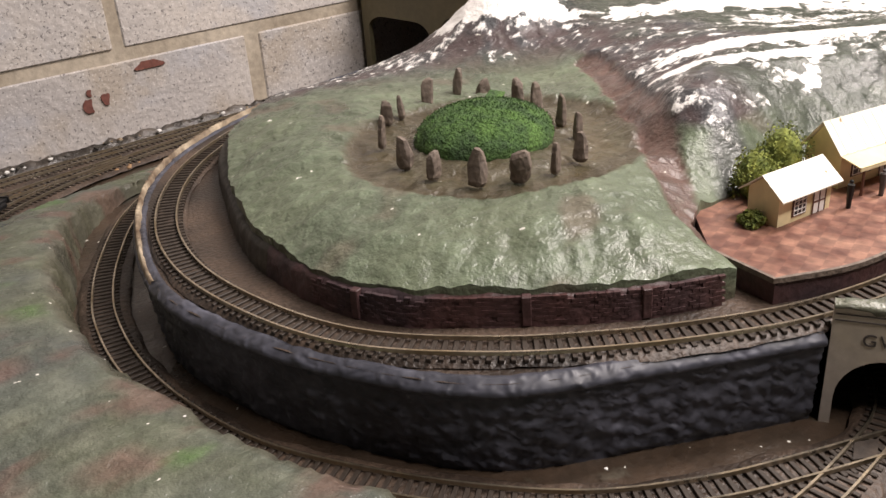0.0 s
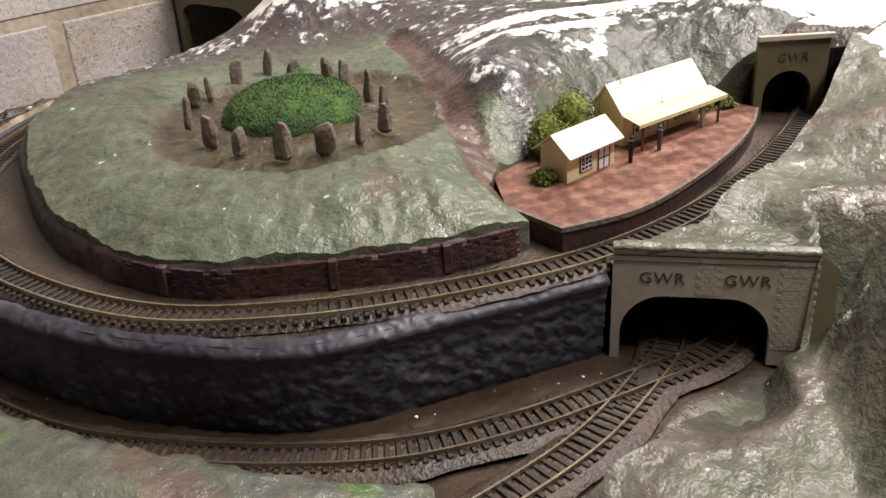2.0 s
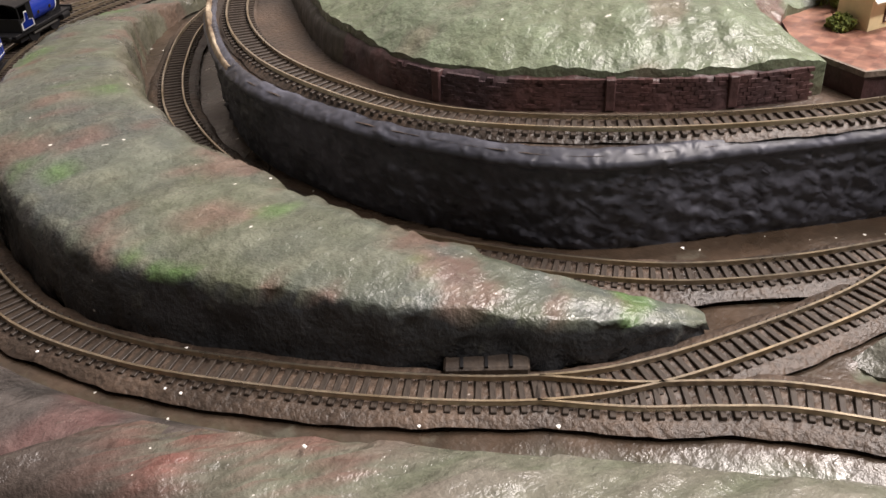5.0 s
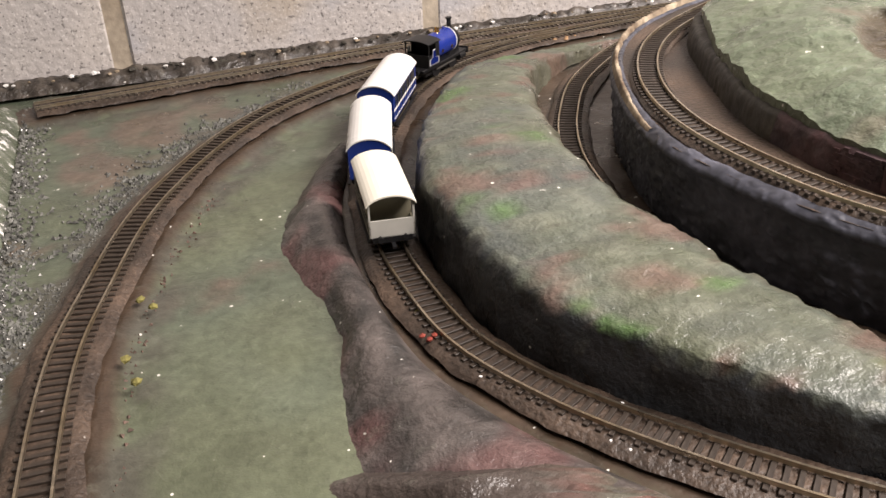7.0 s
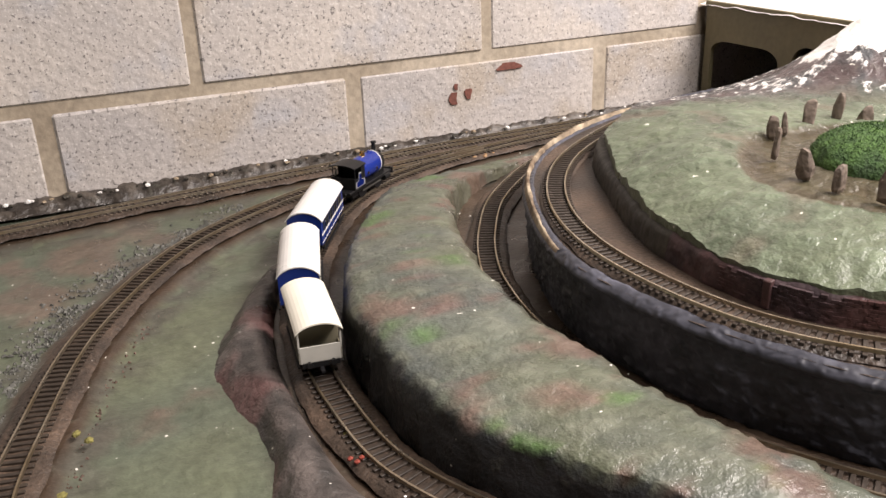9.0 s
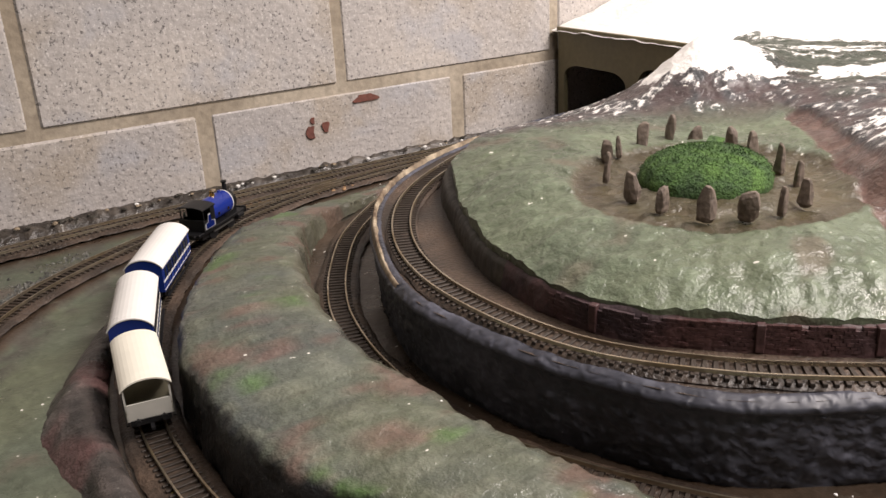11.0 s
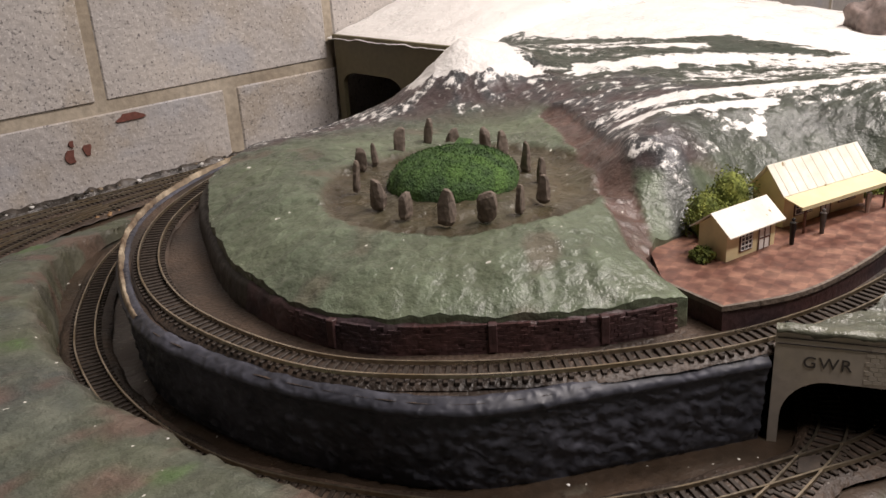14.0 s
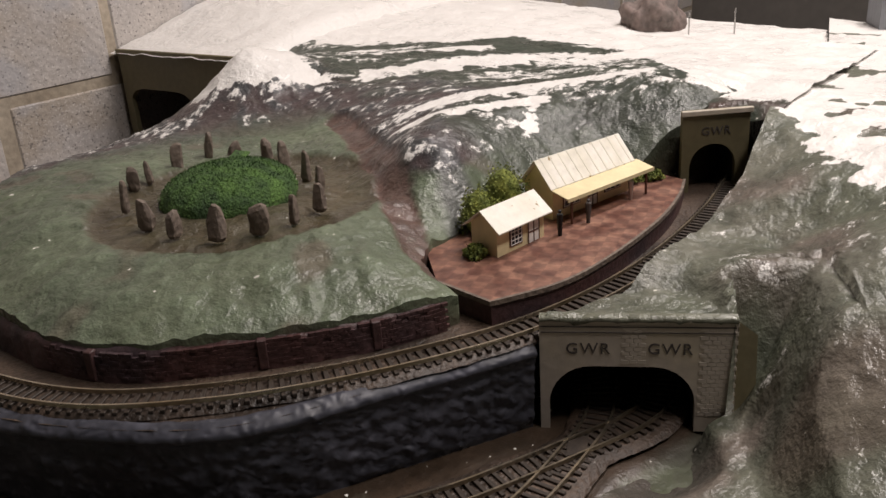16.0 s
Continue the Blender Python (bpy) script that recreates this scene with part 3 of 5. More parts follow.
to_road = gaps_to(ROAD)
to_band = np.min([gaps_to(line) / width for line, width in BANDS], 0)
verts, cols = [], []
for (x, y), z, road, band in zip(xy, zz, to_road, to_band):
    road, band = float(road), float(band)
    r, b = math.hypot(x, y + 1.17), math.degrees(math.atan2(y + 1.17, x))
    n, m, k = fbm(x, y, 0.2, 12), fbm(x, y, 0.5, 45), fbm(x, y, 0.9, 110)
    ring = math.hypot((x - 0.462) / 0.128, (y + 0.614) / 0.119) + 0.012 * n + 0.006 * m
    rock = step(0.1175, 0.1245, z + 0.003 * m) if x > 0.5 else 0.0
    rock = max(rock, step(0.9, 1.0, r))
    c = mixc(GREEN, GREEN2, 0.5 + n)
    c = mixc(c, (0.165, 0.205, 0.135), step(0.1, 0.5, m) * 0.5)
    c = mixc(c, REDDISH, 0.35 * step(0.35, 0.6, n))
    c = mixc(c, mixc(TAN, (0.088, 0.080, 0.05), 0.5 + m), step(1.03, 0.98, ring))
    c = mixc(c, (0.056, 0.045, 0.028), step(0.14, 0.02, abs(ring - 0.92) + 0.02 * m) * 0.75)
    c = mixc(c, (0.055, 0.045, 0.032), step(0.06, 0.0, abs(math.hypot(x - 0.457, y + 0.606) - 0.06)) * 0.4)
    sn = 0.0
    if rock > 0:
        d = mixc(mixc((0.075, 0.055, 0.055), (0.05, 0.052, 0.056), 0.5 + 1.4 * m), DKGREEN, step(0.73, 0.80, x + 0.05 * n))
        along, across = (x - y) * 0.7071, (x + y) * 0.7071
        streak = fbm(along * 0.3, across * 1.5, 0.1, 26)
        sn = 0.25 + 0.55 * streak + 0.25 * m + 0.2 * k
        if x < 0.76 and b > 36:  # dry-brushed face below the near peak
            sn = 0.30 + 0.35 * k + 0.25 * m
            sn = max(sn, 1.3 * step(0.058, 0.046, math.hypot((x - 0.722) * 0.9 + (y + 0.385) * 0.5, (y + 0.385) * 0.8) + 0.012 * m))
        if b < 33 and x < 0.78:  # cliff behind the station
            sn = min(sn, 0.05 + 0.3 * k) if z < 0.128 else sn * 0.9
        sn = max(sn, 1.0 * step(1.3, 0.4, band + 0.9 * m + 0.5 * k + 0.5 * n))
        sn = max(sn, 1.4 * step(-0.02, 0.02, r - float(np.interp(b, SNOWLINE[0], SNOWLINE[1])) + 0.03 * m))
        sn = max(0.0, sn) * rock
        c = mixc(c, d, rock)
    c = mixc(c, mixc((0.125, 0.075, 0.062), PURPLE, 0.4 + m), step(0.0165, 0.0115, road + 0.003 * m) * 0.95)
    sn *= step(0.011, 0.016, road)
    gully = abs(x - 0.545 - 0.9 * (y + 0.785)) + 0.02 * n
    if y < -0.66 and x > 0.58 and road > 0.02:
        c = mixc(c, mixc((0.032, 0.04, 0.03), (0.06, 0.07, 0.052), 0.5 + m), step(0.58, 0.64, x) * step(-0.66, -0.71, y) * 0.9)
    if y < -0.70 and x < 0.64:
        c = mixc(c, (0.10, 0.10, 0.105), step(0.03, 0.012, gully) * 0.7)
        sn = max(sn, (0.28 + 0.5 * k) * step(0.016, 0.006, gully) * step(0.095, 0.11, z))
    c = (*c, sn)
    if x < 1.0 and y > -0.74 and road > 0.02:
        z += 0.0026 * m + 0.0012 * k
    else:
        z += 0.003 * m + 0.001 * k
    z -= 0.0045 * step(0.0165, 0.011, road) + 0.005 * step(1.04, 0.95, ring) * step(0.55, 0.7, ring)
    verts.append((x, y, z))
    cols.append(c)
n = len(out)
base = len(verts)
for i in range(n):  # skirt below the edge
    verts.append((out[i][0], out[i][1], ZU - 0.01))
    cols.append(BROWN)
faces += [(i, base + i, base + (i + 1) % n, (i + 1) % n) for i in range(n)]
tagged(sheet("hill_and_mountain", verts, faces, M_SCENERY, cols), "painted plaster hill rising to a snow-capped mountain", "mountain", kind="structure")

# brick facing round the foot of the hill
foot = curve([(0.418, -0.855), (0.40, -0.846), (0.367, -0.826), (0.319, -0.784), (0.270, -0.731), (0.252, -0.693), (0.245, -0.655), (0.245, -0.62), (0.252, -0.56), (0.288, -0.463), (0.347, -0.348), (0.445, -0.272)], 0.0025)
fs = sides(foot)
rows = []
for i, (p, s) in enumerate(zip(foot, fs)):
    row = []
    for h, o in ((-0.004, 0.002), (0.004, 0.001), (0.008, 0.0005), (0.012, 0), (0.015, -0.001), (0.0175, -0.002), (0.0195, -0.005), (0.0200, -0.012)):
        c = 0.0014 * fbm(p[0], p[1], h, 130)
        hh = h + (0.002 * fbm(p[0], p[1], 2, 40) if h > 0.018 else 0)
        row.append((p[0] + s[0] * (o + c), p[1] + s[1] * (o + c), ZU + hh))
    rows.append(row)
half = int(len(rows) * 0.46)
v, f = ribbon(rows[half:])
tagged(sheet("soil_face", v, f, M_SOIL), "black painted foot of the hill beside the track", "soil face", kind="structure")
v, f = ribbon(rows[: half + 1])
tagged(sheet("brick_facing", v, f, M_BRICKDARK), "dark red brick facing under the hill's grass edge", "brick wall", kind="structure")

# ---------------------------------------------------------------- hillside beside the portals
SIDE = [(0.43, -0.925, 0.079), (0.50, -0.955, 0.08), (0.60, -0.964, 0.086), (0.70, -0.965, 0.103), (0.79, -0.955, 0.136), (0.49, -1.03, 0.081), (0.612, -1.027, 0.09), (0.66, -1.012, 0.112), (0.804, -0.972, 0.134), (0.547, -1.077, 0.105), (0.504, -1.103, 0.10), (0.45, -1.09, 0.062), (0.40, -1.10, 0.05),
        (0.393, -1.066, 0.03), (0.32, -1.03, 0.014), (0.288, -0.967, -0.003), (0.40, -0.99, 0.0), (0.465, -1.015, 0.003), (0.30, -1.06, 0.006), (0.36, -1.2, 0.05), (0.33, -1.3, 0.03), (0.6, -1.25, 0.12), (1.0, -0.95, 0.125), (1.4, -0.9, 0.116), (0.70, -1.065, 0.13), (0.563, -1.092, 0.115), (0.85, -1.2, 0.125), (1.2, -1.15, 0.12), (1.5, -1.6, 0.1), (1.0, -1.5, 0.12)]
slope = surface(SIDE, 2e-6)
edge = [(0.284, -0.968), (0.35, -0.988), (0.42, -0.998), (0.474, -1.02), (0.487, -1.028), (0.432, -0.922), (0.50, -0.953), (0.60, -0.962), (0.70, -0.963), (0.79, -0.955), (0.95, -0.93), (1.2, -0.905), (1.5, -0.845), (1.5, -1.7), (0.35, -1.7), (0.328, -1.3), (0.324, -1.13), (0.312, -1.075), (0.296, -1.03)]
xy, faces, out = star(edge, np.array((0.56, -1.06)), 560, [0.004 * k for k in range(1, 95)] + [0.39 + 0.02 * k for k in range(60)])
zz = slope(xy)
verts, cols = [], []
for (x, y), z in zip(xy, zz):
    n, m, k = fbm(x, y, 0.2, 12), fbm(x, y, 0.5, 45), fbm(x, y, 0.9, 110)
    r = math.hypot(x, y + 1.17)
    c = mixc((0.105, 0.116, 0.082), (0.148, 0.148, 0.117), 0.5 + n)
    c = mixc(c, (0.17, 0.13, 0.115), step(0.05, 0.4, fbm(x, y, 3.3, 9)) * 0.6)
    c = mixc(c, DKGREEN, step(0.05, 0.45, -m) * 0.35)
    c = mixc(c, (0.19, 0.11, 0.10), step(0.05, 0.028, math.hypot(x - 0.45, y + 1.105) + 0.02 * n) * 0.3)
    line = float(np.interp(math.degrees(math.atan2(y + 1.17, x)), [0, 8, 11, 13.8, 15.9, 18], [0.62, 0.66, 0.71, 0.81, 0.92, 0.96]))
    patch = fbm(x, y, 6.1, 20)
    sn = max(1.35 * step(line - 0.025, line + 0.02, r + 0.05 * m) * step(0.42, 0.30, patch), (0.10 + 0.42 * m) * step(0.45, 0.6, r), (0.10 + 0.4 * m) * step(0.06, 0.075, z))
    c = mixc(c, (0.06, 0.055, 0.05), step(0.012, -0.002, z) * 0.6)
    inward, along = (x - 0.431) * 0.888 + (y + 0.920) * 0.46, (x - 0.431) * 0.46 - (y + 0.920) * 0.888
    if inward > -0.001 and along < 0.124:
        z = max(z, 0.0785)
    elif along < 0.19 and inward < 0.06:
        z = min(z, 0.011 + 0.085 * max(step(0.122, 0.185, along), step(-0.002, 0.055, inward)))
    verts.append((x, y, min(z, 0.138) + 0.0025 * m + 0.001 * k))
    cols.append((*c, max(0.0, sn)))
n, base = len(out), len(verts)
for i in range(n):
    inward, along = (out[i][0] - 0.431) * 0.888 + (out[i][1] + 0.920) * 0.46, (out[i][0] - 0.431) * 0.46 - (out[i][1] + 0.920) * 0.888
    verts.append((out[i][0], out[i][1], max(-0.01, verts[i][2] - (0.001 if abs(inward) < 0.008 and -0.01 < along < 0.13 else 0.03))))
    cols.append(BROWN)
faces += [(i, base + i, base + (i + 1) % n, (i + 1) % n) for i in range(n) if math.dist(out[i], out[(i + 1) % n]) < 0.02]
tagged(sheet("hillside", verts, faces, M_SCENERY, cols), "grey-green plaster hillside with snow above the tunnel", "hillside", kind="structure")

# ---------------------------------------------------------------- long green island between the low tracks
ISO = [(0.40, -0.125), (0.28, -0.157), (0.205, -0.195), (0.15, -0.24), (0.10, -0.318), (0.046, -0.42), (0.018, -0.495), (0.008, -0.565), (0.010, -0.64), (0.028, -0.706), (0.062, -0.76), (0.102, -0.811), (0.142, -0.850), (0.18, -0.884), (0.222, -0.908), (0.25, -0.914)]
ISI = [(0.42, -0.135), (0.31, -0.182), (0.247, -0.230), (0.202, -0.292), (0.172, -0.36), (0.142, -0.437), (0.125, -0.52), (0.122, -0.585), (0.131, -0.645), (0.139, -0.70), (0.153, -0.755), (0.170, -0.795), (0.188, -0.828), (0.205, -0.855), (0.228, -0.885), (0.258, -0.906)]
IZ = [0.004, 0.012, 0.022, 0.032, 0.042, 0.052, 0.056, 0.055, 0.048, 0.045, 0.043, 0.040, 0.034, 0.027, 0.018, 0.007]
a = curve([(x, y, z) for (x, y), z in zip(ISO, IZ)], 0.004)
bq = curve([(x, y, z) for (x, y), z in zip(ISI, IZ)], 0.004)
n = len(a)
bq = np.stack([np.interp(np.linspace(0, 1, n), np.linspace(0, 1, len(bq)), bq[:, k]) for k in range(3)], 1)
rows, cols = [], []
for i in range(n):
    p, q = a[i], bq[i]
    w = q - p
    row = []
    for u, h in ((-0.06, 0.0), (-0.05, 0.25), (-0.03, 0.55), (-0.02, 0.8), (0.0, 0.93), (0.04, 1.0), (0.12, 1.03), (0.25, 1.07), (0.4, 1.1), (0.55, 1.1), (0.7, 1.08), (0.82, 1.06), (0.92, 1.03), (0.985, 0.97), (1.03, 0.84), (1.06, 0.45), (1.08, -0.05)):
        x, y = p[0] + w[0] * u, p[1] + w[1] * u
        m, k = fbm(x, y, h, 45), fbm(x, y, h, 110)
        t = p[2]
        top = 0.08 < u < 0.95
        x += 0.004 * m * (0 if top else 1)
        y += 0.003 * k * (0 if top else 1)
        row.append((x, y, max(-0.006, t * h - 0.003) + (0.0022 * m + 0.001 * k) * (1 if h > 0.2 else 0)))
        g = fbm(x, y, 0.2, 14)
        c = mixc((0.1, 0.112, 0.074), (0.088, 0.1, 0.09), 0.5 + g)
        c = mixc(c, (0.17, 0.18, 0.135), step(0.1, 0.4, m) * 0.5)
        c = mixc(c, REDDISH, 0.6 * step(0.15, 0.45, fbm(x, y, 4, 22)))
        c = mixc(c, (0.09, 0.17, 0.05), 0.7 * step(0.4, 0.6, fbm(x, y, 7, 16)))
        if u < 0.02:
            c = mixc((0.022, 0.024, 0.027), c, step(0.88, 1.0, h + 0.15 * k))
        if u > 0.93:
            c = mixc(c, BROWN, 0.4)
        cols.append(c)
    rows.append(row)
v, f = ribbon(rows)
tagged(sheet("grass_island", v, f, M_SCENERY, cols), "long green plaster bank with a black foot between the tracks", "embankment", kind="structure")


def bank(name, label, pts_a, pts_b, heights, shade, seed, lumps=1.0):
    """A rough low bank between two lines of the plan."""
    a, b = curve(pts_a, 0.005), curve(pts_b, 0.005)
    n = len(a)
    b = np.stack([np.interp(np.linspace(0, 1, n), np.linspace(0, 1, len(b)), b[:, k]) for k in range(2)], 1)
    rows, cols = [], []
    for i in range(n):
        row = []
        m2 = len(heights)
        for j, h in enumerate(heights):
            u = j / (m2 - 1)
            x, y = a[i] * (1 - u) + b[i] * u
            m, k = fbm(x, y, seed, 45), fbm(x, y, seed, 110)
            taper = step(0, 16, i) * step(0, 9, n - 1 - i)
            row.append((x, y, -0.01 + (h + 0.01) * taper + lumps * (0.0042 * m + 0.0026 * k) * (0 < j < m2 - 1) * taper))
            cols.append(shade(u, x, y, m, k))
        rows.append(row)
    v, f = ribbon(rows)
    return tagged(sheet(name, v, f, M_SCENERY, cols), label, "embankment", kind="structure")


bank("dark_bank", "dark rocky brown bank beside the outer track", [(0.02, -0.27), (-0.025, -0.335), (-0.065, -0.405), (-0.093, -0.475), (-0.088, -0.54), (-0.08, -0.60), (-0.095, -0.67), (-0.10, -0.75), (-0.07, -0.83), (0.0, -0.90)], [(0.036, -0.285), (-0.002, -0.36), (-0.030, -0.43), (-0.043, -0.49), (-0.047, -0.54), (-0.048, -0.60), (-0.042, -0.67), (-0.018, -0.735), (0.015, -0.79), (0.055, -0.845)],
     [-0.01, -0.006, -0.001, 0.004, 0.0065, 0.008, 0.0075, 0.005, -0.003], lambda u, x, y, m, k: mixc(mixc((0.038, 0.035, 0.033), (0.115, 0.098, 0.09), 0.45 + 0.8 * m + 1.0 * fbm((x - 0.02) * 3.2, y * 0.7, 1, 40)), (0.15, 0.065, 0.062), 0.5 * step(0.05, 0.4, fbm(x, y, 3, 14))), 2.0, 0.45)
bank("front_bank", "pale green and brown plaster bank along the layout's edge", [(-0.14, -0.72), (-0.02, -0.86), (0.05, -0.945), (0.11, -1.02), (0.17, -1.12), (0.22, -1.3)], [(-0.03, -0.735), (0.04, -0.825), (0.118, -0.907), (0.18, -0.975), (0.243, -1.068), (0.272, -1.3)],
     [-0.006, 0.010, 0.014, 0.014, 0.013, 0.011, 0.009, 0.006, -0.004], lambda u, x, y, m, k: mixc(mixc(mixc((0.11, 0.12, 0.085), (0.16, 0.15, 0.125), 0.5 + m), (0.16, 0.055, 0.045), 0.8 * step(0.12, 0.02, math.hypot(x + 0.0, y + 0.84)) * step(-0.1, 0.4, m)), (0.06, 0.048, 0.042), step(0.03, -0.04, x + 0.03 * m)), 3.0)

# brick courses and piers of the facing
rng = random.Random(9)
bm = bmesh.new()
front_run = curve([(0.418, -0.855), (0.40, -0.846), (0.367, -0.826), (0.319, -0.784), (0.270, -0.731), (0.252, -0.693), (0.245, -0.655)], 0.0046)
fn = sides(front_run)
for r in range(7):
    for i in range(len(front_run) - 1):
        if rng.random() < 0.08:
            continue
        u = 0.5 if r % 2 else 0.0
        q = front_run[i] * (1 - u) + front_run[i + 1] * u
        t = front_run[i + 1] - front_run[i]
        ang = math.atan2(t[1], t[0])
        o = 0.0006 - 0.0003 * r + rng.uniform(-0.0004, 0.0005)
        m = Matrix.Translation((q[0] + fn[i][0] * o, q[1] + fn[i][1] * o, ZU + 0.0015 + r * 0.0026)) @ Matrix.Rotation(ang, 4, "Z") @ Matrix.Diagonal((0.0043, 0.0026, 0.0023, 1))
        bmesh.ops.create_cube(bm, size=1.0, matrix=m)
bricks = part("brick_courses", bm, M_BRICKDARK)
tagged(bricks, "small dark red bricks laid in courses round the hill", "bricks", kind="stuff")
for x, y in ((0.319, -0.784), (0.253, -0.697), (0.374, -0.831)):
    i = int(((front_run - (x, y)) ** 2).sum(1).argmin())
    t = front_run[min(i + 1, len(front_run) - 1)] - front_run[i - 1]
    bm = bmesh.new()
    box(bm, -0.003, -0.003, 0, 0.003, 0.003, 0.0205, 0.0006)
    ob = part("brick_pier", bm, M_BRICKDARK)
    ob.matrix_world = pose(front_run[i][0], front_run[i][1], ZU - 0.001, 0, 0, math.degrees(math.atan2(t[1], t[0])))
    tagged(ob, "dark red brick pier in the facing under the hill", "brick pier", "brick piers of the facing")

# snow-covered ground over the tunnel behind the station
rows, cols = [], []
for i in range(60):
    row = []
    for j in range(16):
        x, y = 0.80 + 0.45 * i / 59, -0.965 + 0.10 * j / 15
        m = fbm(x, y, 0.5, 45)
        row.append((x, y, 0.1385 - 0.016 * step(0.85, 1.2, x) - 0.012 * step(0.812, 0.80, x) + 0.003 * m))
        cols.append((*mixc(DKGREEN, PURPLE, 0.5 + m), 1.2 * step(0.80, 0.86, x + 0.03 * m)))
    rows.append(row)
v, f = ribbon(rows)
tagged(sheet("tunnel_roof", v, f, M_SCENERY, cols), "snow-dusted plaster over the tunnel behind the station", "tunnel roof", kind="structure")

crumbly = lambda u, x, y, m, k: (*mixc((0.034, 0.028, 0.023), (0.095, 0.08, 0.066), step(0.0, 0.5, m + k)), 0.02 + 0.4 * k)
bank("wall_edge", "dark crumbly plaster edge along the block wall", [(-0.5, 0.002), (0.1, 0.002), (0.4, 0.002), (0.75, 0.002)], [(-0.5, -0.026), (0.1, -0.024), (0.4, -0.014), (0.75, -0.012)], [0.006, 0.010, 0.009, 0.006, 0.003, -0.004], crumbly, 5.0)
bank("board_edge", "pale crumbly plaster ridge along the field's edge", [(-0.328, -0.02), (-0.325, -0.4), (-0.325, -0.8), (-0.33, -1.2)], [(-0.292, -0.03), (-0.288, -0.4), (-0.288, -0.8), (-0.292, -1.2)], [-0.012, 0.004, 0.009, 0.008, 0.003, -0.006], lambda u, x, y, m, k: (*mixc((0.10, 0.115, 0.08), (0.2, 0.21, 0.17), step(0.0, 0.5, m + k)), 0.3 + 0.5 * k), 6.0)

# ---------------------------------------------------------------- stone circle
def standing_stone(x, y, h, w, lean, seed):
    bm = bmesh.new()
    bmesh.ops.create_icosphere(bm, subdivisions=2, radius=1.0)
    for v in bm.verts:
        z = (math.copysign(abs(v.co.z) ** 0.6, v.co.z) + 1) / 2
        k = 1.05 - 0.30 * z + 0.10 * math.sin(seed * 2.3 + 3 * z)
        d = 1 + 0.28 * fbm(v.co.x + seed * 3.1, v.co.y, v.co.z, 1.3)
        v.co = Vector((math.copysign(abs(v.co.x) ** 0.6, v.co.x) * w * 1.15 * k * d, math.copysign(abs(v.co.y) ** 0.6, v.co.y) * w * 0.72 * k * d, z * h * (1 + 0.1 * d) * (1 + 0.16 * v.co.x * math.cos(seed)) - 0.003))
    ob = part("standing_stone", bm, M_STONE)
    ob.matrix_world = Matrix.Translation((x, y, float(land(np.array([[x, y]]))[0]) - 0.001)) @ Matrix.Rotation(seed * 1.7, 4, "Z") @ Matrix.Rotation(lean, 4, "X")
    return tagged(ob, "rough brown standing stone in a ring on the hill", "stone", "ring of standing stones")


STONES = [(0.382, -0.675), (0.371, -0.64), (0.372, -0.605), (0.387, -0.557), (0.431, -0.509), (0.453, -0.502), (0.493, -0.492), (0.534, -0.487), (0.551, -0.508), (0.553, -0.552), (0.541, -0.587), (0.527, -0.628), (0.508, -0.662), (0.468, -0.699), (0.435, -0.703), (0.407, -0.694)]
for i, (x, y) in enumerate(STONES):
    standing_stone(x, y, (0.027, 0.021, 0.024, 0.027, 0.021, 0.021, 0.025, 0.027, 0.017, 0.021, 0.027, 0.028, 0.024, 0.023, 0.023, 0.023)[i], (0.0072, 0.006, 0.0062, 0.0046, 0.0052, 0.0042, 0.0062, 0.0058, 0.0068, 0.0068, 0.0046, 0.0048, 0.0044, 0.005, 0.0055, 0.0075)[i], random.uniform(-0.16, 0.16), i + 1)

# burial mound in the ring, one slab of turf lifting off
mound = thing("burial_mound", Matrix.Translation((0.457, -0.606, 0.1075)), "bright green turfed mound inside the stone ring", "mound")
bm = bmesh.new()
bmesh.ops.create_uvsphere(bm, u_segments=72, v_segments=36, radius=1.0)
for v in bm.verts:
    a = math.atan2(v.co.y, v.co.x)
    v.co.x *= 0.060 * (1 + 0.05 * math.sin(2 * a + 1))
    v.co.y *= 0.056
    v.co.z = max(-0.004, abs(v.co.z) ** 0.85 * 0.030 if v.co.z > 0 else -0.004)
    n = fbm(v.co.x, v.co.y, v.co.z, 260)
    v.co += Vector((v.co.x * 0.03, v.co.y * 0.03, 0.0013)) * n
part("turf", bm, M_TURF, mound, smooth=True)
bm = bmesh.new()
box(bm, -0.012, -0.007, 0, 0.012, 0.007, 0.002, 0.0006)
flap = part("turf_flap", bm, M_TURF, mound)
flap.matrix_basis = pose(0.030, 0.018, 0.0255, 8, -6, 30)
rng = random.Random(4)
bm = bmesh.new()
for i in range(2600):
    a, r = rng.uniform(0, 6.283), math.sqrt(rng.random())
    x, y = 0.062 * r * math.cos(a), 0.055 * r * math.sin(a)
    z = 0.030 * max(0.0, 1 - r * r) ** 0.425
    p = Vector((x, y, z + 0.0005))
    d = Vector((rng.uniform(-1, 1), rng.uniform(-1, 1), rng.uniform(0.5, 1.2))).normalized() * 0.0022
    s = Vector((rng.uniform(-1, 1), rng.uniform(-1, 1), 0)).normalized() * 0.0006
    bm.faces.new([bm.verts.new(q) for q in (p - s, p + s, p + d)])
tagged(part("turf_nap", bm, M_TURF, mound), kind="stuff")


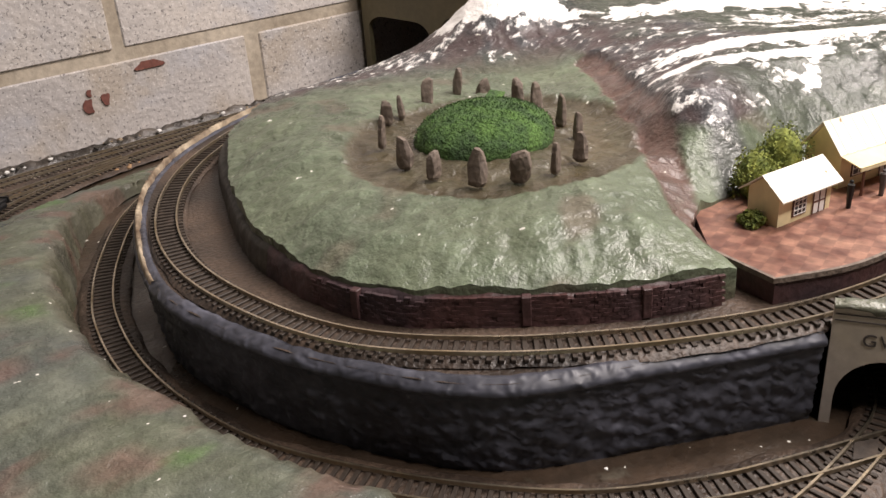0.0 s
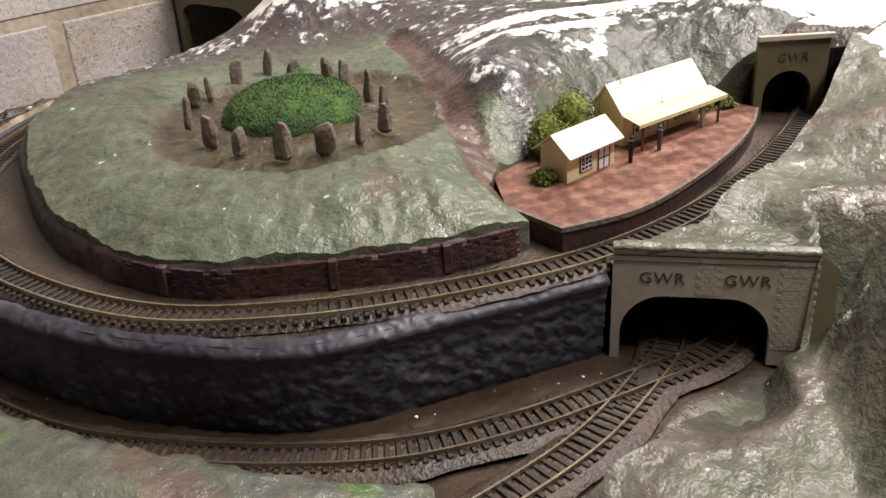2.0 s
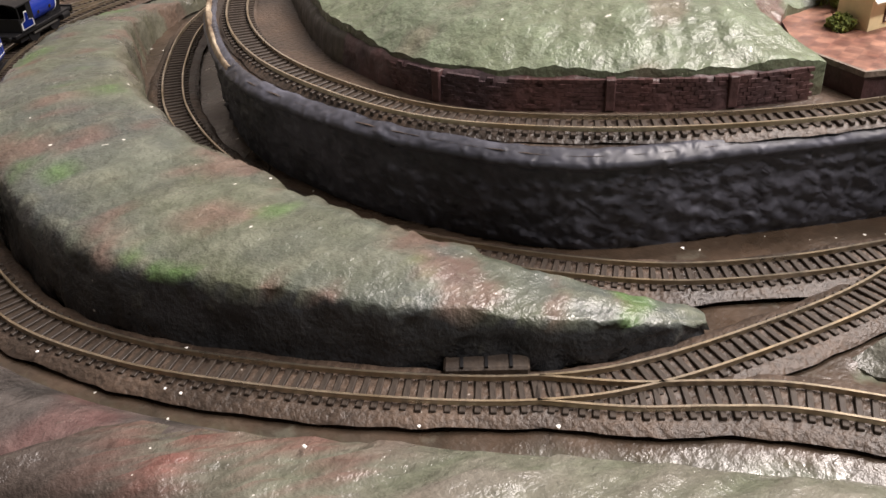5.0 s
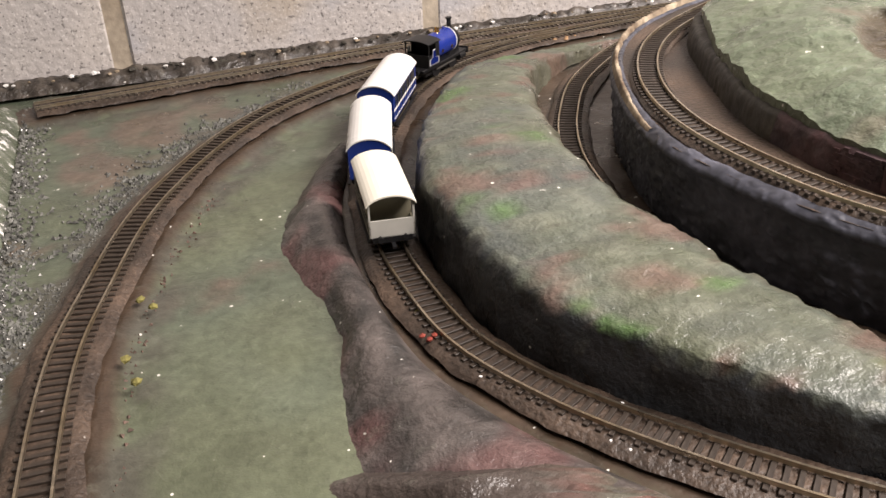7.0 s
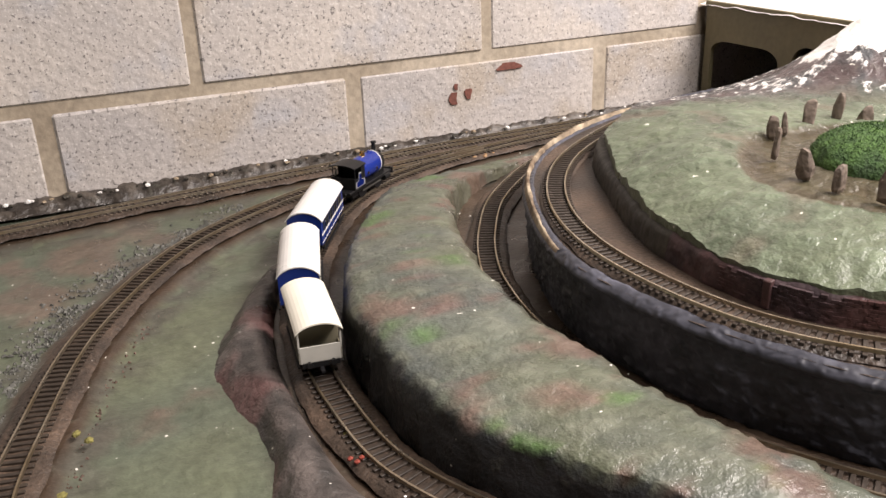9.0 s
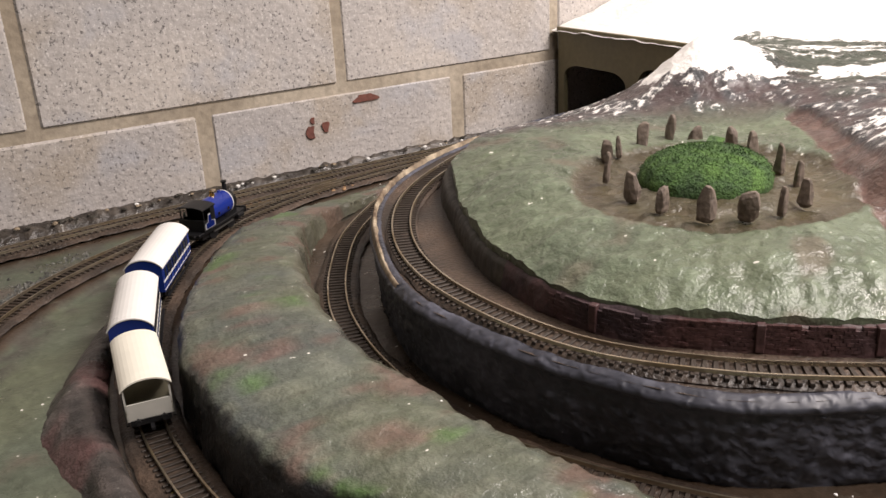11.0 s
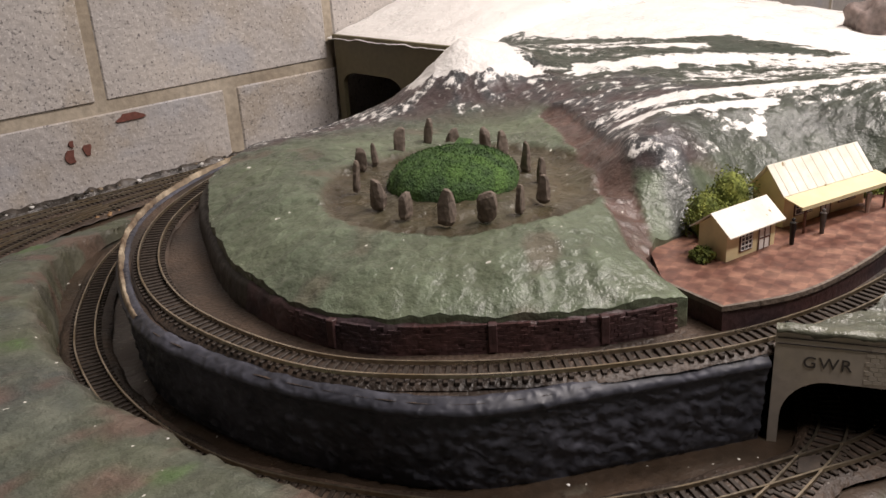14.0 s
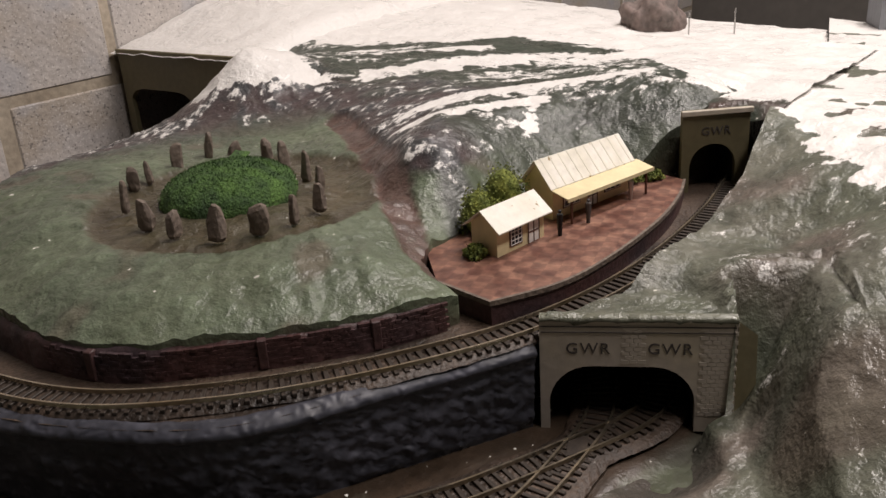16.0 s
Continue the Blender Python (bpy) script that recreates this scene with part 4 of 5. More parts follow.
# ---------------------------------------------------------------- lettering
def letters(text, size, parent, m, mat=None):
    cu = bpy.data.curves.new("lettering", "FONT")
    cu.body, cu.size, cu.extrude, cu.align_x, cu.space_character = text, size, 0.0006, "CENTER", 1.15
    tmp = bpy.data.objects.new("lettering", cu)
    scene.collection.objects.link(tmp)
    bpy.context.view_layer.update()
    me = bpy.data.meshes.new_from_object(tmp.evaluated_get(bpy.context.evaluated_depsgraph_get()))
    bpy.data.objects.remove(tmp)
    me.materials.clear()
    me.materials.append(mat or M_LETTER)
    ob = new("lettering", me)
    ob.parent, ob.matrix_basis = parent, m
    return ob


def face_frame(a, b, z):
    """A pose whose x runs from a to b in the plan, y up, z out of the face to the left of b-a reversed."""
    ux = Vector((b[0] - a[0], b[1] - a[1], 0)).normalized()
    up = Vector((0, 0, 1))
    nz = ux.cross(up)
    m = Matrix((ux, up, nz)).transposed().to_4x4()
    return Matrix.Translation((a[0], a[1], z)) @ m


def arch_outline(width, height, x0, x1, spring, top, flat):
    """A wall outline with one opening from x0 to x1."""
    pts = [(0, 0), (x0, 0), (x0, spring)]
    n = 8
    rx = (x1 - x0) * (1 - flat) / 2
    for i in range(1, n + 1):
        a = math.pi - math.pi / 2 * i / n
        pts.append((x0 + rx + rx * math.cos(a), spring + (top - spring) * math.sin(a)))
    for i in range(0, n):
        a = math.pi / 2 - math.pi / 2 * i / n
        pts.append((x1 - rx + rx * math.cos(a), spring + (top - spring) * math.sin(a)))
    pts += [(x1, spring), (x1, 0), (width, 0), (width, height), (0, height)]
    return pts


# double tunnel mouth at the junction
PA, PB = (0.431, -0.920), (0.488, -1.030)
W = math.dist(PA, PB)
portal = thing("tunnel_portal", face_frame(PA, PB, -0.004), "grey stone-paper tunnel portal with raised lettering and a wide low arch", "tunnel portal")
bm = bmesh.new()
prism(bm, arch_outline(W, 0.083, 0.006, 0.100, 0.020, 0.048, 0.42), pose(0, 0, -0.005), 0.005)
part("face", bm, M_PORTAL, portal)
bm = bmesh.new()
rows = []
for i in range(46):
    x = W * i / 45
    d = 0.0022 * fbm(x, 0.3, 0.1, 60) + 0.0010 * fbm(x, 0.8, 0.4, 190)
    rows.append([(x, 0.0800 + 1.3 * d, 0.0003), (x, 0.0806 + d, 0.0016 + 0.5 * d), (x, 0.0822 + d, 0.0018 + 0.5 * d), (x, 0.0840 + 0.6 * d, 0.0002), (x, 0.0838, -0.006)])
bm.free()
v, f = ribbon(rows)
sheet("coping", v, f, M_SCENERY, [(0.15, 0.155, 0.115, 0.12)] * len(v), parent=portal)
for y in (0.0765, 0.0725):
    bm = bmesh.new()
    box(bm, 0.001, y, 0.0, W - 0.001, y + 0.0006, 0.0007)
    part("string_course", bm, M_LETTER, portal)
letters("GWR", 0.0112, portal, pose(0.031, 0.0575, 0.0))
letters("GWR", 0.0112, portal, pose(0.083, 0.0575, 0.0))
bm = bmesh.new()
box(bm, -0.0025, -0.0014, 0, 0.0025, 0.0014, 0.0004, 0.00015)
QUOIN = bpy.data.meshes.new("stone")
bm.to_mesh(QUOIN)
bm.free()
QUOIN.materials.append(M_PORTAL)
for x0, x1, y0, y1 in ((0.0535, 0.0665, 0.05, 0.079), (0.1025, 0.121, 0.012, 0.079)):
    y, r = y0 + 0.0016, 0
    while y < y1:
        x = x0 + (0.0024 if r % 2 else 0.0)
        while x < x1:
            ob = new("stone", QUOIN)
            ob.parent, ob.matrix_basis = portal, pose(x + 0.0012, y, random.uniform(-0.0001, 0.0001))
            x += 0.0053
        y += 0.0031
        r += 1
# Added black box: the tunnel's inner shade is put into its colour.
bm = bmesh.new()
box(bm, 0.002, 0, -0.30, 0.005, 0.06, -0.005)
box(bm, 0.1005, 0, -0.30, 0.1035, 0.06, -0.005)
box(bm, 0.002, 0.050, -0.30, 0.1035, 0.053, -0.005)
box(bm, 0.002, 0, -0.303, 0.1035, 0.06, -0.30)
part("tunnel_lining", bm, M_SHADE, portal)
bm = bmesh.new()
prism(bm, [(0.0, 0.0), (0.018, 0.0), (0.015, 0.066), (0.0, 0.079)], Matrix(), 0.003)
wing = part("wing_wall", bm, M_OLIVE, portal)
wing.matrix_basis = Matrix.Translation((W - 0.001, 0.002, -0.003)) @ Matrix.Rotation(radians(28), 4, "Y")

# single tunnel mouth beyond the station
QA, QB = (0.756, -0.889), (0.797, -0.938)
W2 = math.dist(QA, QB)
portal2 = thing("tunnel_portal", face_frame(QA, QB, ZU - 0.002), "olive tunnel portal with a round arch beyond the station", "tunnel portal")
bm = bmesh.new()
prism(bm, arch_outline(W2, 0.078, 0.008, 0.052, 0.024, 0.046, 0.05), pose(0, 0, -0.006), 0.006)
part("face", bm, M_OLIVE, portal2)
bm = bmesh.new()
box(bm, -0.002, 0.074, -0.001, W2 + 0.002, 0.079, 0.003, 0.0006)
part("coping", bm, M_PORTAL, portal2)
letters("GWR", 0.011, portal2, pose(W2 / 2, 0.055, 0.0))
# Same added black box, painting the shade behind the round arch.
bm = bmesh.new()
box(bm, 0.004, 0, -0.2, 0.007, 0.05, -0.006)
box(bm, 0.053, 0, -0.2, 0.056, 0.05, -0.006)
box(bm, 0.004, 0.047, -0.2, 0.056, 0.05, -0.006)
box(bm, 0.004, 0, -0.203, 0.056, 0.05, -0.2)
part("tunnel_lining", bm, M_SHADE, portal2)

# viaduct in the corner
VA, VB = (0.775, -0.012), (0.775, -0.33)
via = thing("viaduct", face_frame(VA, VB, -0.004), "olive card viaduct with dark arches under snow", "viaduct")
bm = bmesh.new()
a1 = arch_outline(0.318, 0.160, 0.014, 0.155, 0.085, 0.105, 0.5)
a2 = [(x + 0.0, y) for x, y in arch_outline(0.318, 0.160, 0.178, 0.235, 0.09, 0.118, 0.05)]
pts = a1[:-2][:-1] + a2[1:]
prism(bm, pts, pose(0, 0, -0.008), 0.008)
part("wall", bm, M_OLIVE, via)
bm = bmesh.new()
box(bm, 0.0, 0.154, -0.001, 0.318, 0.162, 0.004, 0.001)
part("parapet", bm, M_OLIVE, via)
# Added black back and top panels standing in for shade under the viaduct.
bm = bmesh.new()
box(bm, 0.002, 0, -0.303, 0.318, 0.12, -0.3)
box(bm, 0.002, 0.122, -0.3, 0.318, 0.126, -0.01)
part("inner_lining", bm, M_SHADE, via)
rows = []
for i in range(60):
    row = []
    for j in range(50):
        x, y = 0.768 + 0.6 * i / 59, -0.33 + 0.328 * j / 49
        row.append((x, y, 0.158 + 0.05 * step(0.768, 1.0, x) * (0.4 + 0.6 * step(-0.33, -0.1, y)) + 0.003 * fbm(x, y, 0, 30) - 0.006 * step(0.79, 0.768, x) - 0.07 * step(-0.25, -0.33, y) * step(0.79, 0.85, x)))
    rows.append(row)
v, f = ribbon(rows)
tagged(sheet("snow_cover", v, f, M_SCENERY, [(*SNOW, 1.0)] * len(v)), "white plaster snow lying on the viaduct", "snow", kind="structure")

# ---------------------------------------------------------------- station
def tile_material():
    m = material("printed_red_paving", (0.165, 0.078, 0.060), 0.5, vary=0.3, grain=150, bump=0.15, second=(0.23, 0.125, 0.088), big=55)
    nt = m.node_tree
    b = nt.nodes["Principled BSDF"]
    old = b.inputs["Base Color"].links[0].from_socket
    tc = nt.nodes.new("ShaderNodeTexCoord")
    mp = nt.nodes.new("ShaderNodeMapping")
    mp.inputs["Rotation"].default_value = (0, 0, radians(-14))
    ch = nt.nodes.new("ShaderNodeTexChecker")
    ch.inputs["Scale"].default_value = 95
    ch.inputs["Color1"].default_value, ch.inputs["Color2"].default_value = (1.2, 1.14, 1.06, 1), (0.80, 0.72, 0.70, 1)
    mx = nt.nodes.new("ShaderNodeMix")
    mx.data_type, mx.blend_type = "RGBA", "MULTIPLY"
    mx.inputs[0].default_value = 0.75
    nt.links.new(tc.outputs["Object"], mp.inputs[0]), nt.links.new(mp.outputs[0], ch.inputs["Vector"])
    nt.links.new(old, mx.inputs[6]), nt.links.new(ch.outputs[0], mx.inputs[7]), nt.links.new(mx.outputs[2], b.inputs["Base Color"])
    return m


M_TILES = tile_material()
PZ = 0.078
platform = thing("station_platform", Matrix(), "red tiled station platform with a dark stone edge", "platform")
front = [(0.438, -0.879), (0.49, -0.906), (0.555, -0.916), (0.637, -0.917), (0.70, -0.909), (0.745, -0.897)]
fr = [tuple(p) for p in curve(front, 0.006)]
plan = fr + [(0.752, -0.872), (0.715, -0.848), (0.64, -0.806), (0.56, -0.782), (0.50, -0.778), (0.449, -0.826)]
bm = bmesh.new()
prism(bm, plan, Matrix.Translation((0, 0, ZU - 0.004)), PZ - ZU + 0.0025)
part("base", bm, M_BRICKDARK, platform)
bm = bmesh.new()
prism(bm, plan, Matrix.Translation((0, 0, PZ - 0.0015)), 0.0015)
part("paving", bm, M_TILES, platform)
p = np.array([plan[-1]] + fr)
s = np.vstack([sides(np.array(p))])
rows = [[(q[0] - n[0] * o, q[1] - n[1] * o, PZ + h) for o, h in ((-0.001, 0.0008), (0.0014, 0.0008), (0.0014, -0.0028), (0.0, -0.003))] for q, n in zip(p, s)]
v, f = ribbon(rows)
sheet("edging", v, f, M_STONE, parent=platform, smooth=False)


def gable(bm, x0, x1, y0, y1, z0, eave, ridge):
    prof = [(y0, z0), (y1, z0), (y1, eave), ((y0 + y1) / 2, ridge), (y0, eave)]
    m = Matrix(((0, 0, 1, x0), (1, 0, 0, 0), (0, 1, 0, 0), (0, 0, 0, 1)))
    prism(bm, prof, m, x1 - x0)


def roof_sheet(bm, x0, x1, ya, za, yb, zb, t=0.0009):
    vs = [bm.verts.new(c) for c in ((x0, ya, za), (x1, ya, za), (x1, yb, zb), (x0, yb, zb), (x0, ya, za + t), (x1, ya, za + t), (x1, yb, zb + t), (x0, yb, zb + t))]
    for q in ((0, 3, 2, 1), (4, 5, 6, 7), (0, 1, 5, 4), (1, 2, 6, 5), (2, 3, 7, 6), (3, 0, 4, 7)):
        bm.faces.new([vs[i] for i in q])


def sash(parent, x, z, w, h, bars_x, bars_z, y=-0.0002):
    bm = bmesh.new()
    box(bm, x, y - 0.0005, z, x + w, y, z + h)
    win = part("window", bm, M_BROWN, parent)
    bm = bmesh.new()
    box(bm, x + 0.0012, y - 0.0007, z + 0.0012, x + w - 0.0012, y - 0.0005, z + h - 0.0012)
    part("pane", bm, M_GLASS, win)
    for i in range(bars_x + 1):
        bm = bmesh.new()
        xx = x + 0.0013 + (w - 0.0026) * i / bars_x
        box(bm, xx - 0.0003, y - 0.0010, z + 0.0012, xx + 0.0003, y - 0.0007, z + h - 0.0012)
        part("glazing_bar", bm, M_WHITE, win)
    for i in range(bars_z + 1):
        bm = bmesh.new()
        zz = z + 0.0013 + (h - 0.0026) * i / bars_z
        box(bm, x + 0.0012, y - 0.0011, zz - 0.0003, x + w - 0.0012, y - 0.0008, zz + 0.0003)
        part("glazing_bar", bm, M_WHITE, win)
    return win


def door(parent, x, w, h, y=-0.0002):
    bm = bmesh.new()
    box(bm, x, y - 0.0005, 0.0005, x + w, y, h)
    d = part("door", bm, M_WHITE, parent)
    for i in range(3):
        bm = bmesh.new()
        xx = x + w * i / 2
        box(bm, xx - 0.0004, y - 0.0009, 0.0005, xx + 0.0004, y - 0.0005, h)
        part("door_frame", bm, M_BROWN, d)
    for zz in (h * 0.45, h - 0.0004):
        bm = bmesh.new()
        box(bm, x, y - 0.001, zz - 0.0005, x + w, y - 0.0006, zz + 0.0005)
        part("door_rail", bm, M_BROWN, d)
    return d


hut = thing("platform_hut", pose(0.506, -0.842, PZ, 0, 0, -9.5), "cream card hut with a weathered pitched roof on the platform", "hut")
bm = bmesh.new()
gable(bm, 0, 0.056, 0, 0.026, 0, 0.024, 0.0345)
part("wall", bm, M_CREAM, hut)
for ya, za, yb, zb in ((-0.006, 0.0205, 0.013, 0.0352), (0.032, 0.0205, 0.013, 0.0352)):
    bm = bmesh.new()
    roof_sheet(bm, -0.004, 0.060, ya, za, yb, zb)
    part("roof", bm, M_ROOFCARD, hut)
sash(hut, 0.014, 0.004, 0.015, 0.0165, 3, 4)
door(hut, 0.036, 0.013, 0.021)

stn = thing("station_building", pose(0.597, -0.840, PZ, 0, 0, -13.7), "cream card station building with a white roof and canopy", "station building")
bm = bmesh.new()
gable(bm, 0, 0.100, 0, 0.032, 0, 0.029, 0.048)
part("wall", bm, M_CREAM, stn)
for ya, za, yb, zb in ((-0.003, 0.0272, 0.016, 0.0488), (0.036, 0.0252, 0.016, 0.0488)):
    bm = bmesh.new()
    roof_sheet(bm, -0.005, 0.105, ya, za, yb, zb)
    part("roof", bm, M_ROOFCARD, stn)
bm = bmesh.new()
roof_sheet(bm, -0.004, 0.110, -0.020, 0.0225, -0.001, 0.0268)
part("canopy", bm, M_CREAM, stn)
bm = bmesh.new()
box(bm, -0.004, -0.0206, 0.0205, 0.110, -0.0198, 0.0236)
part("valance", bm, M_CREAM, stn)
for i in range(10):
    bm = bmesh.new()
    x = 0.002 + i * 0.0108
    roof_sheet(bm, x, x + 0.0012, -0.003, 0.0279, 0.016, 0.0495, 0.0006)
    part("batten", bm, M_CREAMROOF, stn)
for x in (0.003, 0.102):
    bm = bmesh.new()
    tube(bm, (x, -0.018, 0), (x, -0.018, 0.0235), 0.0011, seg=8)
    box(bm, x - 0.0035, -0.0185, 0.0215, x + 0.0035, -0.0175, 0.023)
    part("post", bm, M_BROWN, stn)
door(stn, 0.044, 0.012, 0.021)
sash(stn, 0.012, 0.007, 0.022, 0.0125, 3, 2)
sash(stn, 0.066, 0.007, 0.022, 0.0125, 3, 2)


def figurine(x, y, coat, h=0.021):
    bm = bmesh.new()
    tube(bm, (0, 0, 0), (0, 0, h * 0.48), 0.0017, 0.0022, 8)
    tube(bm, (0, 0, h * 0.46), (0, 0, h * 0.82), 0.0024, 0.0026, 8)
    bmesh.ops.create_icosphere(bm, subdivisions=1, radius=0.0017, matrix=Matrix.Translation((0, 0, h * 0.92)))
    ob = part("figurine", bm, coat)
    ob.matrix_world = pose(x, y, PZ)
    tagged(ob, "tiny plain painted model figure on the platform", "figurine", "figures on the platform")


figurine(0.568, -0.862, M_BLACK, 0.022)
figurine(0.604, -0.869, M_LETTER)
figurine(0.672, -0.876, M_STEEL)


def bush(x, y, z, w, h, seed, label):
    r = random.Random(seed)
    bm = bmesh.new()
    for i in range(int(1400)):
        a, b = r.uniform(0, 6.283), math.acos(r.uniform(-0.6, 1))
        rad = r.uniform(0.72, 1.03) * (1 + 0.22 * math.sin(a * 3 + seed) * math.sin(b * 4))
        p = Vector((math.cos(a) * math.sin(b) * w * rad, math.sin(a) * math.sin(b) * w * rad, h * (0.42 + 0.58 * math.cos(b) * rad)))
        s = r.uniform(0.0006, 0.0013)
        q = Vector((r.uniform(-1, 1), r.uniform(-1, 1), r.uniform(-1, 1))).normalized()
        t = q.orthogonal().normalized()
        u = q.cross(t)
        bm.faces.new([bm.verts.new(p + t * s), bm.verts.new(p + u * s), bm.verts.new(p - t * s), bm.verts.new(p - u * s)])
    bmesh.ops.create_icosphere(bm, subdivisions=2, radius=1, matrix=Matrix.Translation((0, 0, h * 0.45)) @ Matrix.Diagonal((w * 0.74, w * 0.74, h * 0.5, 1)))
    ob = part("bush", bm, M_BUSH)
    ob.matrix_world = pose(x, y, z)
    tagged(ob, label, "bush")


bush(0.545, -0.80, PZ - 0.002, 0.016, 0.040, 1, "yellow-green foam bush behind the platform hut")
bush(0.585, -0.80, PZ - 0.002, 0.020, 0.048, 2, "dense green foam bush beside the station building")
bush(0.500, -0.826, PZ - 0.001, 0.009, 0.011, 3, "low dark green shrub against the hut wall")
bush(0.715, -0.852, PZ - 0.001, 0.014, 0.012, 4, "low green shrub at the platform end")
bush(0.735, -0.868, PZ - 0.001, 0.012, 0.010, 5, "low green shrub at the platform end")

# ---------------------------------------------------------------- train
TRACK = curve(OUTER, 0.002)


def on_track(x, y, z=0.0066):
    i = int(((TRACK - (x, y)) ** 2).sum(1).argmin())
    a, b = TRACK[max(0, i - 14)], TRACK[min(len(TRACK) - 1, i + 14)]
    return pose(TRACK[i][0], TRACK[i][1], z, 0, 0, math.degrees(math.atan2(b[1] - a[1], b[0] - a[0])))


def wheelset(parent, x, r=0.0055):
    for y in (-0.0085, 0.0085):
        bm = bmesh.new()
        tube(bm, (x, y - 0.0012, r), (x, y + 0.0012, r), r, seg=20)
        tube(bm, (x, y - 0.0016, r), (x, y + 0.0016, r), r * 0.4, seg=12)
        part("wheel", bm, M_BLACK, parent)
    bm = bmesh.new()
    tube(bm, (x, -0.008, r), (x, 0.008, r), 0.0008, seg=8)
    part("axle", bm, M_STEEL, parent)


def buffers(parent, x, s):
    for y in (-0.008, 0.008):
        bm = bmesh.new()
        tube(bm, (x, y, 0.011), (x + s * 0.003, y, 0.011), 0.0011, seg=10)
        tube(bm, (x + s * 0.003, y, 0.011), (x + s * 0.0037, y, 0.011), 0.0019, seg=12)
        part("buffer", bm, M_BLACK, parent)
    bm = bmesh.new()
    box(bm, x, -0.0012, 0.006, x + s * 0.006, 0.0012, 0.0075)
    part("coupling", bm, M_BLACK, parent)


def arched_roof(bm, L, w, z0, rise, over, t=0.0009):
    n = 14
    rows = []
    for x in (-L / 2 - over, L / 2 + over):
        top = [(x, math.sin(a) * (w / 2 + 0.0012) / math.sin(1.15), z0 + rise * (math.cos(a) - math.cos(1.15)) / (1 - math.cos(1.15))) for a in np.linspace(-1.15, 1.15, n)]
        rows.append((top, [(x, y, z - t) for _, y, z in top]))
    vt = [[bm.verts.new(c) for c in r[0]] for r in rows]
    vb = [[bm.verts.new(c) for c in r[1]] for r in rows]
    for i in range(n - 1):
        bm.faces.new((vt[0][i], vt[1][i], vt[1][i + 1], vt[0][i + 1]))
        bm.faces.new((vb[0][i + 1], vb[1][i + 1], vb[1][i], vb[0][i]))
        for k in (0, 1):
            bm.faces.new((vt[k][i], vt[k][i + 1], vb[k][i + 1], vb[k][i]))
    for i in (0, n - 1):
        bm.faces.new((vt[0][i], vt[1][i], vb[1][i], vb[0][i]))


def arched_body(bm, L, w, z0, z1, rise):
    n = 12
    prof = [(-w / 2, z0), (w / 2, z0)] + [(math.sin(a) * (w / 2) / math.sin(1.15), z1 + rise * (math.cos(a) - math.cos(1.15)) / (1 - math.cos(1.15))) for a in np.linspace(1.15, -1.15, n)]
    m = Matrix(((0, 0, 1, -L / 2), (1, 0, 0, 0), (0, 1, 0, 0), (0, 0, 0, 1)))
    prism(bm, prof, m, L)


def coach(m):
    c = thing("railway_coach", m, "navy blue four-wheel model coach with a plain white roof", "coach", "coaches of the train")
    L, w = 0.102, 0.0315
    bm = bmesh.new()
    arched_body(bm, L, w, 0.011, 0.0315, 0.0065)
    part("body", bm, M_NAVY, c)
    bm = bmesh.new()
    arched_roof(bm, L, w, 0.0315, 0.0075, 0.0008)
    part("roof", bm, M_WHITE, c, "plain white roof", smooth=False)
    bm = bmesh.new()
    box(bm, -L / 2, -w / 2 + 0.003, 0.0075, L / 2, w / 2 - 0.003, 0.0112)
    for y in (-w / 2 + 0.001, w / 2 - 0.003):
        box(bm, -L / 2 + 0.002, y, 0.008, L / 2 - 0.002, y + 0.002, 0.0112)
        box(bm, -L / 2 + 0.010, y, 0.004, -L / 2 + 0.020, y + 0.002, 0.0085)
        box(bm, L / 2 - 0.020, y, 0.004, L / 2 - 0.010, y + 0.002, 0.0085)
    part("underframe", bm, M_BLACK, c)
    for side in (-1, 1):
        y = side * w / 2
        for k in range(9):
            x = -L / 2 + 0.0075 + k * 0.0100
            bm = bmesh.new()
            box(bm, x, y - 0.0002, 0.0205, x + (0.0064 if k % 2 else 0.0052), y + 0.0003 * side, 0.0285)
            part("window", bm, M_GLASS, c)
            bm = bmesh.new()
            box(bm, x + 0.0076, y, 0.0125, x + 0.0081, y + 0.0004 * side, 0.0295)
            part("door_line", bm, M_BLACK, c)
        for z in (0.0185, 0.0195, 0.0300, 0.0125):
            bm = bmesh.new()
            box(bm, -L / 2 + 0.001, y, z, L / 2 - 0.001, y + 0.0004 * side, z + 0.0003)
            part("lining", bm, M_CREAMROOF, c)
        bm = bmesh.new()
        box(bm, -L / 2 + 0.003, side * (w / 2 + 0.001) - 0.001, 0.0062, L / 2 - 0.003, side * (w / 2 + 0.001) + 0.001, 0.0070)
        part("footboard", bm, M_BLACK, c)
    for x in (-0.030, 0.030):
        wheelset(c, x)
    buffers(c, L / 2, 1)
    buffers(c, -L / 2, -1)
    return c


